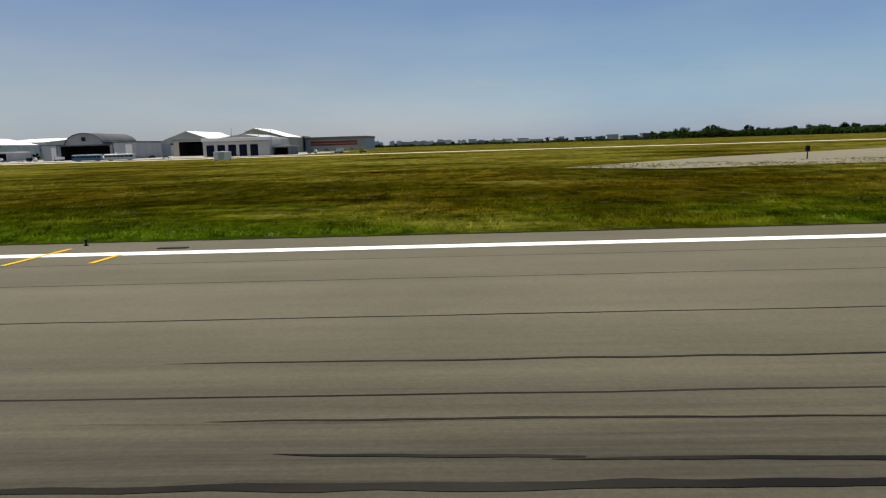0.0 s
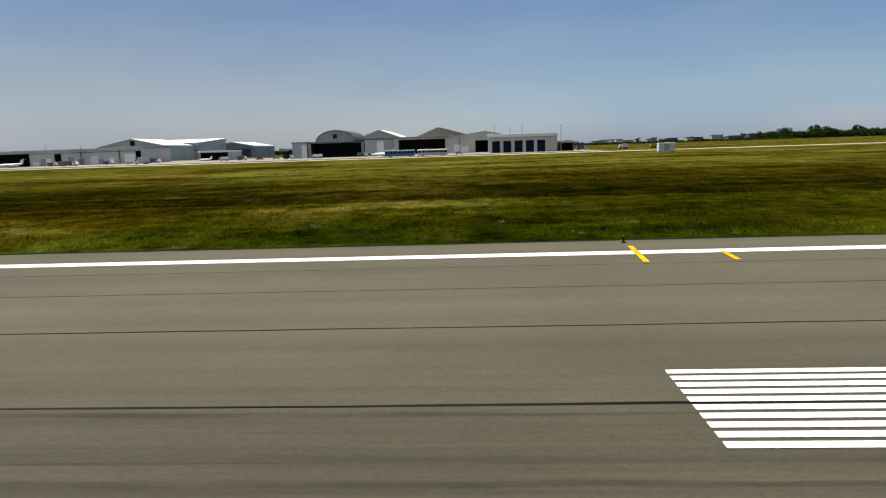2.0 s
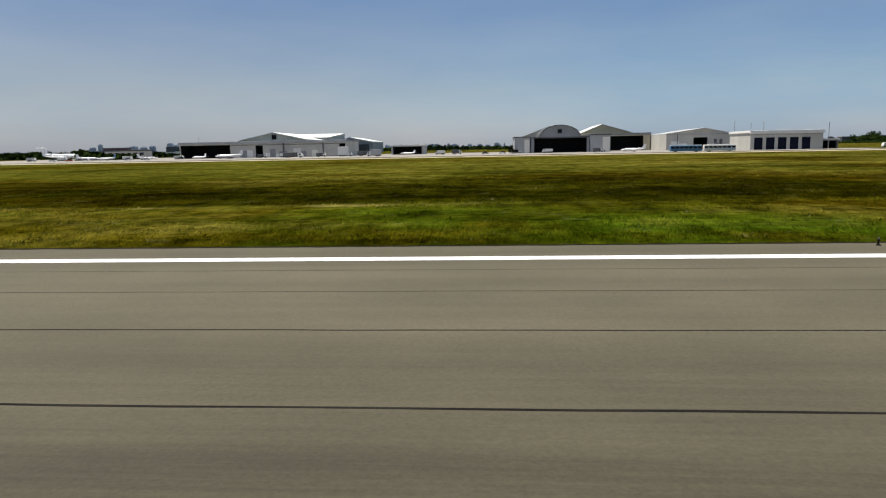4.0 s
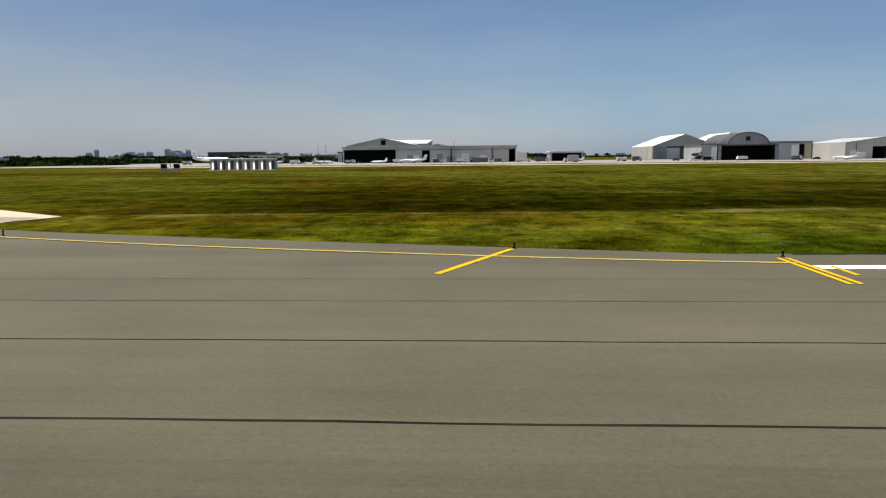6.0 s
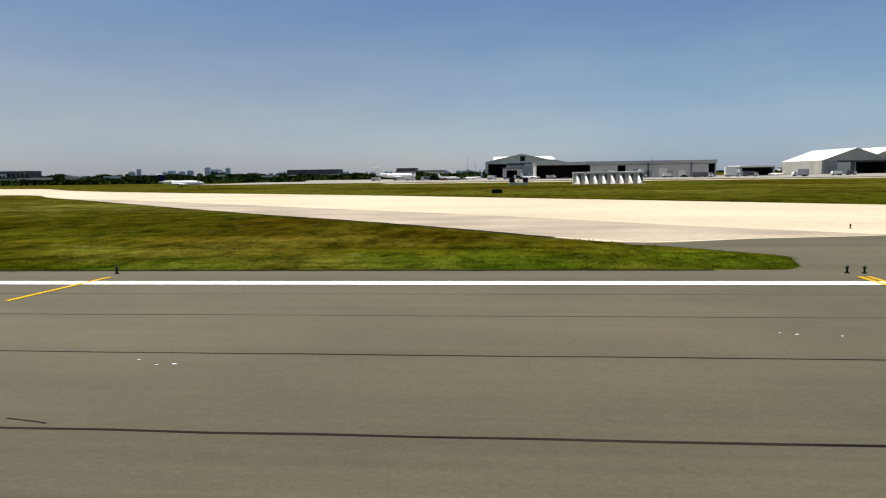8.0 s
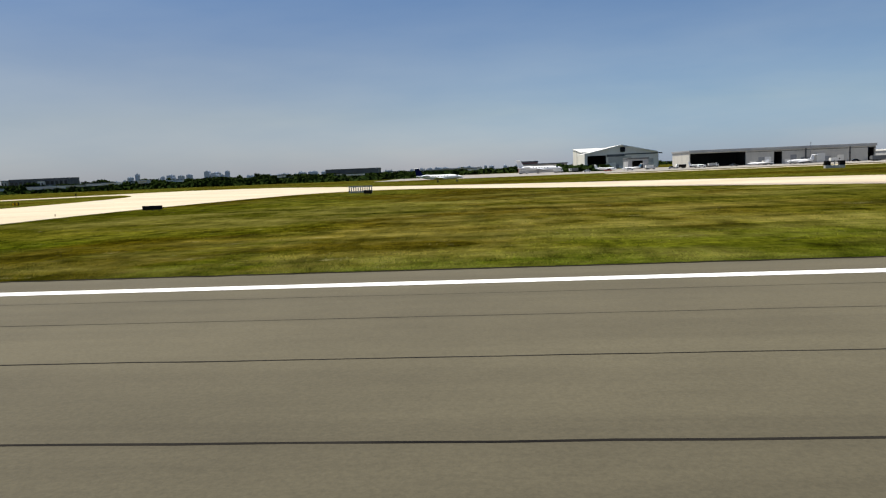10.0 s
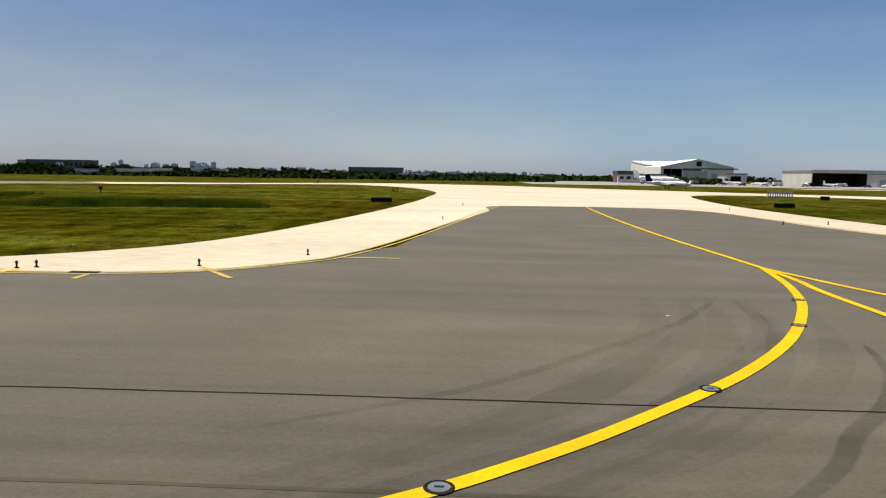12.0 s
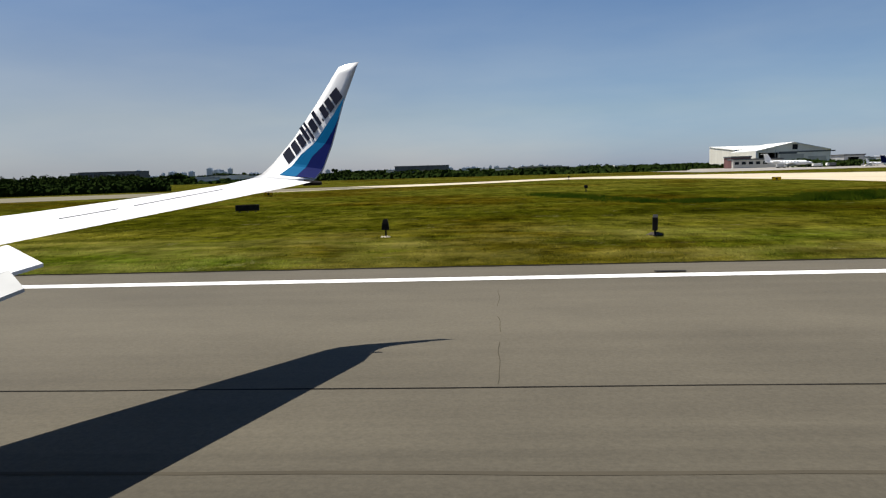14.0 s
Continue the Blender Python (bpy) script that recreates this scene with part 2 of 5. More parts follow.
    nt.links.new(col, b.inputs["Base Color"])
    bp = nt.nodes.new("ShaderNodeBump")
    bp.inputs["Strength"].default_value, bp.inputs["Distance"].default_value = 0.9, 0.06
    nt.links.new(grain, bp.inputs["Height"])
    nt.links.new(bp.outputs[0], b.inputs["Normal"])
    return m


def asphalt_material(name, tint, cool=0.97):
    m = bpy.data.materials.new(name)
    m.use_nodes = True
    nt = m.node_tree
    b = nt.nodes["Principled BSDF"]
    b.inputs["Roughness"].default_value = 0.85
    b.inputs["Specular IOR Level"].default_value = 0.25
    v = nt.nodes.new("ShaderNodeTexCoord").outputs["Object"]
    k = tint
    lane = noise_node(nt, v, 0.9, 4, (0.05, 1, 1), 0.6)
    c1 = ramp(nt, lane, [(0.3, (0.101 * k, 0.0885 * k, 0.0645 * k * cool)), (0.7, (0.1325 * k, 0.117 * k, 0.0855 * k * cool))])
    blot = noise_node(nt, v, 0.45, 5, (0.7, 1, 1), 0.6)
    c2 = ramp(nt, blot, [(0.3, (0.42, 0.42, 0.42)), (0.7, (0.57, 0.57, 0.57))])
    fine = noise_node(nt, v, 26.0, 3, (1, 1, 1), 0.7)
    c3 = ramp(nt, fine, [(0.25, (0.32, 0.32, 0.32)), (0.75, (0.68, 0.68, 0.68))])
    col = mix(nt, "OVERLAY", 0.8, c1, c2)
    col = mix(nt, "OVERLAY", 0.5, col, c3)
    # tyre rubber ground into the landing lane, in long uneven streaks
    sep = nt.nodes.new("ShaderNodeSeparateXYZ")
    nt.links.new(v, sep.inputs[0])
    near = nt.nodes.new("ShaderNodeMapRange")
    near.interpolation_type = "SMOOTHERSTEP"
    near.inputs["From Min"].default_value, near.inputs["From Max"].default_value = 8.6, 2.2
    nt.links.new(sep.outputs["Y"], near.inputs["Value"])
    zone = nt.nodes.new("ShaderNodeMapRange")
    zone.inputs["From Min"].default_value, zone.inputs["From Max"].default_value = -220.0, -10.0
    zone.inputs["To Min"].default_value, zone.inputs["To Max"].default_value = 0.42, 1.0
    nt.links.new(sep.outputs["X"], zone.inputs["Value"])
    amount = nt.nodes.new("ShaderNodeMath")
    amount.operation = "MULTIPLY"
    nt.links.new(near.outputs[0], amount.inputs[0])
    nt.links.new(zone.outputs[0], amount.inputs[1])
    lanes = noise_node(nt, v, 1.5, 8, (0.03, 1, 1), 0.75)
    worn = ramp(nt, lanes, [(0.36, (0.22, 0.22, 0.21)), (0.5, (0.50, 0.50, 0.49)), (0.64, (0.78, 0.78, 0.77))])
    rubbed = mix(nt, "MULTIPLY", 1.0, col, worn)
    col = mix(nt, "MIX", amount.outputs[0], col, rubbed)
    nt.links.new(col, b.inputs["Base Color"])
    bp = nt.nodes.new("ShaderNodeBump")
    bp.inputs["Strength"].default_value, bp.inputs["Distance"].default_value = 0.35, 0.006
    nt.links.new(fine, bp.inputs["Height"])
    nt.links.new(bp.outputs[0], b.inputs["Normal"])
    return m


def rubber_material(name, most):
    """Tyre rubber smeared thinly on the asphalt: patchy, and thinning out."""
    m = bpy.data.materials.new(name)
    m.use_nodes = True
    nt = m.node_tree
    b = nt.nodes["Principled BSDF"]
    b.inputs["Base Color"].default_value, b.inputs["Roughness"].default_value = (0.019, 0.017, 0.014, 1), 0.95
    b.inputs["Specular IOR Level"].default_value = 0.05
    v = nt.nodes.new("ShaderNodeTexCoord").outputs["Object"]
    n = noise_node(nt, v, 0.7, 6, (1, 1, 1), 0.7)
    a = ramp(nt, n, [(0.32, (0.02, 0.02, 0.02)), (0.72, (most, most, most))])
    nt.links.new(a, b.inputs["Alpha"])
    return m


M_GRASS = grass_material()
M_ASPHALT = asphalt_material("worn_asphalt", 0.67, 0.99)
M_ASPHALT3 = asphalt_material("darker_asphalt", 0.633, 0.85)
M_ASPHALT2 = asphalt_material("pale_asphalt", 1.06, 0.9)
M_CONCRETE = mat("pale_concrete", (0.45, 0.385, 0.275), (0.37, 0.315, 0.22), 0.85, 0.12, (0.6, 1.2, 1), 0.2, fine=0.25)
M_APRON = mat("grey_apron_concrete", (0.25, 0.23, 0.20), (0.17, 0.158, 0.14), 0.9, 0.1, (0.5, 1, 1), 0.2, fine=0.3)
M_DIRTY = mat("dusty_concrete", (0.33, 0.275, 0.205), (0.22, 0.182, 0.135), 0.9, 0.35, (0.5, 1.5, 1), 0.2, fine=0.35)
M_WHITE = mat("white_paint", (0.82, 0.82, 0.8), (0.68, 0.67, 0.63), 0.6, 0.8, (0.4, 3, 1), 0.1, fine=0.2)
M_YELLOW = mat("yellow_paint", (0.55, 0.325, 0.002), (0.46, 0.268, 0.003), 0.8, 1.5, (1, 1, 1), 0.1, fine=0.25, spec=0.1)
M_YELLOW2 = mat("faded_yellow_paint", (0.384, 0.285, 0.062), (0.285, 0.217, 0.0558), 0.8, 1.5, (1, 1, 1), 0.1, fine=0.3, spec=0.1)
M_TAR = mat("tar_joint", (0.00744, 0.00682, 0.0062), (0.0198, 0.018, 0.0149), 0.95, 1.0, (0.5, 1, 1), 0.1, spec=0.05)
M_FAINT = mat("worn_joint", (0.031, 0.0273, 0.0211), (0.0465, 0.0409, 0.031), 0.95, 0.8, (0.4, 1, 1), 0.1, spec=0.05)
M_SCAR = mat("pale_seam", (0.0508, 0.0446, 0.0335), (0.0651, 0.057, 0.0422), 0.95, 1.4, (0.4, 1, 1), 0.1, spec=0.05)
M_RUBBER = rubber_material("rubber_smear", 0.17)
M_SMEAR = rubber_material("faint_rubber_smear", 0.085)
M_BLADE = grass_material("grass_blades", True)
M_REED = mat("tall_reeds", (0.006, 0.013, 0.001), (0.018, 0.027, 0.002), 0.9, 0.6, (1, 1, 1), 0, fine=0.3, spec=0.0)
M_SHEET = mat("grey_sheet_metal", (0.42, 0.425, 0.415), (0.32, 0.325, 0.32), 0.55, 0.25, (1, 1, 0.3), 0.1, fine=0.15)
M_SHEETM = mat("mid_grey_sheet_metal", (0.30, 0.305, 0.305), (0.22, 0.225, 0.23), 0.6, 0.25, (1, 1, 0.3), 0.1, fine=0.15)
M_WING = mat("white_wing_paint", (0.64, 0.64, 0.645), (0.60, 0.605, 0.615), 0.4, 0.4, (1, 1, 1), 0, fine=0.03)
M_LETTER = mat("navy_lettering", (0.006, 0.008, 0.02), (0.008, 0.01, 0.024), 0.6, 2, spec=0.1)
M_SHEET2 = mat("beige_sheet_metal", (0.52, 0.50, 0.44), (0.42, 0.405, 0.36), 0.6, 0.2, (1, 1, 0.3), 0.1, fine=0.15)
M_PALE = mat("pale_cream_cladding", (0.80, 0.77, 0.68), (0.68, 0.65, 0.57), 0.6, 0.2, (1, 1, 0.3), 0.1, fine=0.15)
M_SHEET3 = mat("dark_sheet_metal", (0.118, 0.124, 0.124), (0.0806, 0.0837, 0.0868), 0.6, 0.3, (1, 1, 0.3), 0.1, fine=0.15)
M_ROOFW = mat("white_roof_sheet", (0.76, 0.75, 0.70), (0.64, 0.63, 0.58), 0.5, 0.12, (1, 0.4, 1), 0.1, fine=0.1)
M_ROOFD = mat("weathered_dark_roof", (0.0465, 0.0484, 0.0496), (0.0806, 0.0806, 0.0806), 0.7, 0.2, (0.3, 1, 1), 0.1, fine=0.2)
M_TAN = mat("tan_cladding", (0.58, 0.52, 0.38), (0.48, 0.43, 0.31), 0.7, 0.2, (1, 1, 0.3), 0.1, fine=0.15)
M_MAROON = mat("maroon_cladding", (0.16, 0.07, 0.065), (0.12, 0.055, 0.05), 0.7, 0.3, (1, 1, 0.3), 0.1, fine=0.15)
M_ROOFT = mat("tan_roof", (0.26, 0.229, 0.167), (0.211, 0.186, 0.136), 0.7, 0.2, (1, 0.5, 1), 0.1, fine=0.15)
# near-black that stands in for the shade inside hangars and vents
M_DARK = mat("interior_shade_black", (0.00744, 0.00744, 0.00806), (0.0124, 0.0124, 0.0136), 0.9, 0.3)
M_NAVY = mat("navy_door", (0.005, 0.007, 0.017), (0.008, 0.011, 0.022), 0.7, 0.5, spec=0.08)
M_BRICK = mat("orange_red_cladding", (0.42, 0.085, 0.025), (0.32, 0.06, 0.02), 0.7, 0.3, (1, 1, 2), 0.1, fine=0.2)
M_BLACK = mat("black_plastic", (0.0098, 0.0084, 0.007), (0.0168, 0.0147, 0.0126), 0.7, 4, spec=0.08)
M_LENS = mat("dull_lamp_glass", (0.062, 0.062, 0.031), (0.0434, 0.0434, 0.0248), 0.25, 9)
M_STEEL = mat("galvanised_steel", (0.288, 0.296, 0.304), (0.216, 0.224, 0.232), 0.4, 3, metal=0.7)
M_TYRE = mat("tyre_rubber", (0.00992, 0.00992, 0.00992), (0.0174, 0.0174, 0.0174), 0.85, 6)
M_GLASSY = mat("dark_glass", (0.0124, 0.0155, 0.0186), (0.0186, 0.0217, 0.0248), 0.08, 1)
M_PLANE = mat("white_aircraft_paint", (0.76, 0.769, 0.779), (0.703, 0.712, 0.731), 0.3, 0.4, (1, 1, 1), 0, fine=0.05)
M_TEAL = mat("teal_blue_paint", (0.002, 0.085, 0.20), (0.003, 0.10, 0.23), 0.6, 0.6, spec=0.03)
M_BLUE = mat("deep_blue_paint", (0.002, 0.006, 0.060), (0.003, 0.008, 0.075), 0.6, 0.6, spec=0.03)
M_BUS = mat("light_blue_paint", (0.0992, 0.223, 0.36), (0.0806, 0.192, 0.322), 0.35, 0.8)
M_RED = mat("red_paint", (0.31, 0.031, 0.0124), (0.26, 0.0279, 0.0124), 0.5, 2)
M_BARK = mat("bark", (0.0372, 0.0279, 0.0198), (0.0248, 0.0186, 0.0136), 0.9, 3)
M_LEAF = mat("tree_leaves", (0.00744, 0.0149, 0.00372), (0.0174, 0.0279, 0.0062), 0.9, 0.6, fine=0.2, spec=0.0)
# the distant air's haze is mixed into the towers' colour
M_TOWER = mat("hazed_tower_grey", (0.48, 0.52, 0.57), (0.41, 0.45, 0.50), 0.7, 0.02)


# ---- makers ----
def mesh_of(name, bm):
    me = bpy.data.meshes.new(name)
    bm.normal_update()
    bm.to_mesh(me)
    bm.free()
    return me


def part(name, bm, material, parent=None, label=""):
    """One mesh object from a bmesh, under a thing or a part (or on its own)."""
    me = mesh_of(name, bm)
    for mm in material if isinstance(material, (list, tuple)) else (material,):
        me.materials.append(mm)
    ob = new(name, me)
    if parent:
        ob.parent = parent
    return tagged(ob, label)


def thing(name, label, category, group="", at=(0, 0, 0), turn=0.0, kind=""):
    ob = new(name)
    ob.empty_display_size = 0.2
    ob.matrix_basis = pose(*at, 0, 0, turn)
    return tagged(ob, label, category, group, kind)


def box(bm, x0, x1, y0, y1, z0, z1, m=0):
    vs = [bm.verts.new((x, y, z)) for z in (z0, z1) for y in (y0, y1) for x in (x0, x1)]
    for ids in ((0, 2, 3, 1), (4, 5, 7, 6), (0, 1, 5, 4), (2, 6, 7, 3), (0, 4, 6, 2), (1, 3, 7, 5)):
        bm.faces.new([vs[i] for i in ids]).material_index = m
    return vs


def one_box(x0, x1, y0, y1, z0, z1, bevel=0.0):
    bm = bmesh.new()
    box(bm, x0, x1, y0, y1, z0, z1)
    if bevel:
        bmesh.ops.bevel(bm, geom=bm.edges[:], offset=bevel, segments=2, profile=0.5, affect="EDGES")
    return bm


def tube(bm, p, q, r0, r1, n=8, caps=True):
    p, q = Vector(p), Vector(q)
    d = (q - p).normalized()
    a = d.orthogonal().normalized()
    b = d.cross(a)
    r = [[bm.verts.new(o + (a * math.cos(2 * math.pi * i / n) + b * math.sin(2 * math.pi * i / n)) * s) for i in range(n)] for o, s in ((p, r0), (q, r1))]
    for i in range(n):
        bm.faces.new((r[0][i], r[0][(i + 1) % n], r[1][(i + 1) % n], r[1][i]))
    if caps:
        bm.faces.new(r[0][::-1])
        bm.faces.new(r[1])


def loft(bm, rings, closed=True, caps=True):
    vs = [[bm.verts.new(p) for p in ring] for ring in rings]
    n = len(vs[0])
    for a, b in zip(vs, vs[1:]):
        for i in range(n if closed else n - 1):
            bm.faces.new((a[i], a[(i + 1) % n], b[(i + 1) % n], b[i]))
    if caps and closed:
        bm.faces.new(vs[0][::-1])
        bm.faces.new(vs[-1])


def smooth_line(pts, n=8):
    """A smooth line through the points."""
    p = [Vector((*q, 0)) for q in pts]
    p = [2 * p[0] - p[1]] + p + [2 * p[-1] - p[-2]]
    out = []
    for i in range(1, len(p) - 2):
        for k in range(n):
            t = k / n
            out.append(0.5 * (2 * p[i] + (p[i + 1] - p[i - 1]) * t + (2 * p[i - 1] - 5 * p[i] + 4 * p[i + 1] - p[i + 2]) * t * t + (3 * p[i] - p[i - 1] - 3 * p[i + 1] + p[i + 2]) * t ** 3))
    out.append(p[-2])
    return out


def ribbon(pts, width, z, wob=0.0, shift=0.0, thick=0.003, widths=None):
    """A flat painted or poured band along a line."""
    bm = bmesh.new()
    rows = []
    for i, p in enumerate(pts):
        d = (pts[min(i + 1, len(pts) - 1)] - pts[max(i - 1, 0)]).normalized()
        s = Vector((-d.y, d.x, 0))
        w = (widths[i] if widths else width) / 2
        c = p + s * (shift + wob * noise.noise((p.x * 1.7, p.y * 1.7, z * 90)))
        w2 = w * (1 + (0.35 * noise.noise((p.x * 3.1, p.y * 3.1, 5)) if wob else 0))
        rows.append((bm.verts.new((*(c - s * w2).xy, z)), bm.verts.new((*(c + s * w2).xy, z))))
    for a, b in zip(rows, rows[1:]):
        bm.faces.new((a[0], b[0], b[1], a[1]))
    return bm


def rounded(pts):
    """The same outline with its corners eased."""
    return [(p.x, p.y) for p in smooth_line(pts, 5)]


def straight(x0, y0, x1, y1, step=1.0):
    n = max(1, int(math.hypot(x1 - x0, y1 - y0) / step))
    return [Vector((x0 + (x1 - x0) * i / n, y0 + (y1 - y0) * i / n, 0)) for i in range(n + 1)]


def sheet(pts, z, low=-0.25):
    """A slab with the outline pts, its top at z."""
    bm = bmesh.new()
    top = [bm.verts.new((*p, z)) for p in pts]
    f = bm.faces.new(top)
    f.normal_update()
    if f.normal.z < 0:
        f.normal_flip()
    low_vs = [bm.verts.new((*p, low)) for p in pts]
    for i in range(len(pts)):
        j = (i + 1) % len(pts)
        bm.faces.new((top[i], top[j], low_vs[j], low_vs[i]))
    bmesh.ops.triangulate(bm, faces=[f])
    return bm


# ---- the ground, runway and taxiways ----
bm = bmesh.new()
bmesh.ops.create_grid(bm, x_segments=60, y_segments=60, size=4600)
ground = part("ground", bm, M_GRASS)
tagged(ground, "dry mown airfield grass in green and straw streaks", "grass", kind="structure")

runway = part("runway", sheet([(-900, -36), (400, -36), (400, 13.55), (-900, 13.55)], 0.014), M_ASPHALT)
tagged(runway, "worn brownish grey asphalt runway with dark joints", "runway", kind="structure")

part("paving", sheet([(-314.65, -35.9), (399, -35.9), (399, 13.54), (-314.65, 13.54)], 0.0152, 0.0), M_ASPHALT3, runway, "older and darker asphalt paving")

EXIT = [(-188, 13.4), (-194, 14.9), (-200, 16.5), (-206, 18.3), (-209, 19.6), (-215, 22), (-225, 23), (-237, 23.5), (-242, 22), (-244.4, 18.95), (-243.5, 18.0), (-242.5, 17.0), (-241.7, 16.2), (-241.35, 15.7), (-241.45, 15.3), (-241.6, 14.7), (-241.85, 13.95), (-242.4, 13.45), (-243.2, 13.2)]
exit_throat = part("taxiway_exit", sheet(rounded(EXIT), 0.010), M_ASPHALT3)
tagged(exit_throat, "asphalt mouth of an angled exit taxiway", "taxiway", kind="structure")
CROSS = [(-316, 13.4), (-327, 14), (-329, 20), (-329.8, 44.6), (-343.2, 44.6), (-346, 18), (-349, 13.9), (-357, 13.4)]
cross_throat = part("taxiway_crossing", sheet(CROSS, 0.010), M_ASPHALT)
tagged(cross_throat, "asphalt mouth of a taxiway at right angles", "taxiway", kind="structure")

LOWER = [(-209.2, 19.5), (-215.5, 20.5), (-225.5, 21.2), (-235, 20.8), (-238.2, 20.25), (-240.8, 19.75), (-243.9, 18.85), (-246.2, 20.55), (-252, 26.7), (-265, 38.8), (-284, 57.8), (-297, 70.5), (-304.5, 79.5), (-312, 83), (-318.5, 79.5), (-322.2, 70), (-325.5, 50), (-326.0, 33), (-325.0, 24.3), (-323.5, 19), (-322.3, 16.3), (-321.2, 14.7), (-320, 14), (-318, 13.6), (-317.6, 12.55)]
THROAT = [(-320.3, 12.4), (-322.4, 12.25), (-324.1, 12.6), (-326.2, 13.35), (-327.4, 14.6), (-328, 16), (-328.7, 20), (-329.7, 29), (-331.2, 43), (-342.2, 43.8), (-343.2, 37), (-344.8, 28), (-346.2, 19.6), (-347, 15.9), (-347.8, 14.3), (-349, 12.95), (-350.6, 12.35), (-352.7, 12.2), (-355.7, 12.45)]
UPPER = [(-355.3, 13.4), (-354.1, 14.4), (-352.8, 15.7), (-351.7, 17.4), (-350.9, 19.9), (-350.2, 24), (-349.3, 32), (-348.5, 43), (-348.0, 58), (-348.4, 77), (-353, 98), (-361, 113), (-369, 119), (-384, 103), (-395, 94), (-414, 81), (-420, 97), (-405, 105), (-386, 116), (-367, 139), (-355, 140), (-341, 133), (-320, 110), (-298, 91), (-265, 68), (-247.6, 54.5), (-222.6, 33.8), (-208, 23)]
taxi = part("taxiway", sheet(rounded(LOWER[:24]) + LOWER[24:] + rounded(THROAT) + rounded(UPPER), 0.018), M_CONCRETE)
tagged(taxi, "sunlit pale cream concrete taxiway", "taxiway", kind="structure")
dusty = part("taxiway_shoulder", sheet([(-236.6, 20.75), (-238.2, 20.47), (-240.8, 19.97), (-243.9, 19.1), (-246.2, 20.8), (-252, 26.95), (-265, 39.05), (-284, 58.1), (-290.5, 64.2), (-280, 57.8), (-262, 43), (-248, 31.3), (-241, 24.3)], 0.023), M_DIRTY)
tagged(dusty, "dusty brown worn concrete taxiway shoulder", "taxiway", kind="structure")
dusty_tip = part("taxiway_shoulder", sheet([(-208.6, 19.9), (-215.5, 20.7), (-225, 21.5), (-236, 21.5), (-232, 23.0), (-222, 23.4), (-214, 23.6), (-208.5, 22.6)], 0.0235), M_DIRTY)
tagged(dusty_tip, "dusty brown worn tip of the concrete taxiway", "taxiway", kind="structure")
west = part("taxiway_west", sheet([(-395, 94.5), (-414, 81.5), (-440, 62), (-500, 22), (-540, 40), (-447, 88), (-405, 105.5)], 0.022), M_ASPHALT2)
tagged(west, "grey asphalt taxiway curving off through the grass", "taxiway", kind="structure")
east = part("taxiway_east", sheet([(9, 45), (14, 39.5), (30, 40.5), (90, 42), (160, 85), (46, 74), (22, 58)], 0.012), M_ASPHALT2)
tagged(east, "bare grey-brown paved area in the grass", "taxiway", kind="structure")
far_strip = part("taxiway_parallel", sheet([(-275, 148), (300, 142), (300, 150), (-275, 157)], 0.02), M_CONCRETE)
tagged(far_strip, "narrow pale concrete taxiway strip before the hangars", "taxiway", kind="structure")
apron = part("apron", sheet([(-330, 172), (-40, 168), (-40, 260), (-330, 300)], 0.02), M_APRON)
tagged(apron, "concrete apron before the hangars", "apron", kind="structure")

# long joints of the paving
for y, w, x0, x1, m in ((9.05, 0.034, -314.6, 60, M_FAINT), (7.0, 0.036, -314.6, 60, M_TAR), (4.72, 0.044, -314.6, -38.6, M_TAR), (4.72, 0.03, -30.0, -20.2, M_TAR), (4.72, 0.03, -13.95, 60, M_TAR), (10.75, 0.03, -314.6, 60, M_FAINT), (5.56, 0.032, -520, -314.6, M_TAR), (3.78, 0.05, -520, -314.6, M_SCAR), (2.9, 0.03, -314.6, 60, M_TAR), (7.25, 0.018, -338, -321, M_FAINT), (9.2, 0.016, -336, -328, M_SCAR), (12.1, 0.02, -334, -328.5, M_FAINT)):
    part("paving_joint", ribbon(straight(x0, y, x1, y, 0.8), w, 0.0165, 0.02), m, runway)
# cracks and seams across
r6 = random.Random(6)
y = 12.4
while y > 2.0:
    step = r6.uniform(0.25, 0.9)
    part("crack", ribbon(straight(-325.85 + (12.4 - y) * 0.0096, y, -325.85 + (12.4 - y + step) * 0.0096, y - step, 0.05), r6.uniform(0.012, 0.026), 0.0175, 0.04), M_TAR, runway)
    y -= step + r6.choice((0.0, 0.03, 0.08))
part("crack", ribbon(straight(-374.7, 5.55, -374.5, 2.0, 0.05), 0.022, 0.0175, 0.05), M_TAR, runway)
for a in ((-383.0, 10.6, -383.03, 9.3), (-383.05, 8.6, -383.02, 7.7), (-383.06, 7.2, -383.1, 5.65)):
    part("crack", ribbon(straight(*a, 0.15), 0.009, 0.0175, 0.05), M_SCAR, runway)
part("crack", ribbon(straight(-251.2, 4.84, -251.6, 4.95, 0.06), 0.02, 0.0175, 0.05), M_TAR, runway)
# rubber laid along the landing lane
random.seed(4)
for i in range(34):
    y = random.choice((2.6, 2.8, 3.1, 3.4, 3.9, 4.2)) if i % 3 else random.uniform(2.4, 5.6)
    x = random.uniform(-120, 20)
    n = random.uniform(3, 16)
    line = straight(x, y + random.uniform(-0.1, 0.1), x + n, y + random.uniform(-0.1, 0.1), 0.4)
    w = random.uniform(0.05, 0.14)
    for j in (1.0, 0.6):
        part("rubber_streak", ribbon(line, w, 0.0188 + i * 0.00002 - j * 0.00001, 0.03, widths=[w * j * math.sin(math.pi * (k + 0.05) / len(line)) ** 0.6 for k in range(len(line))]), M_RUBBER, runway)
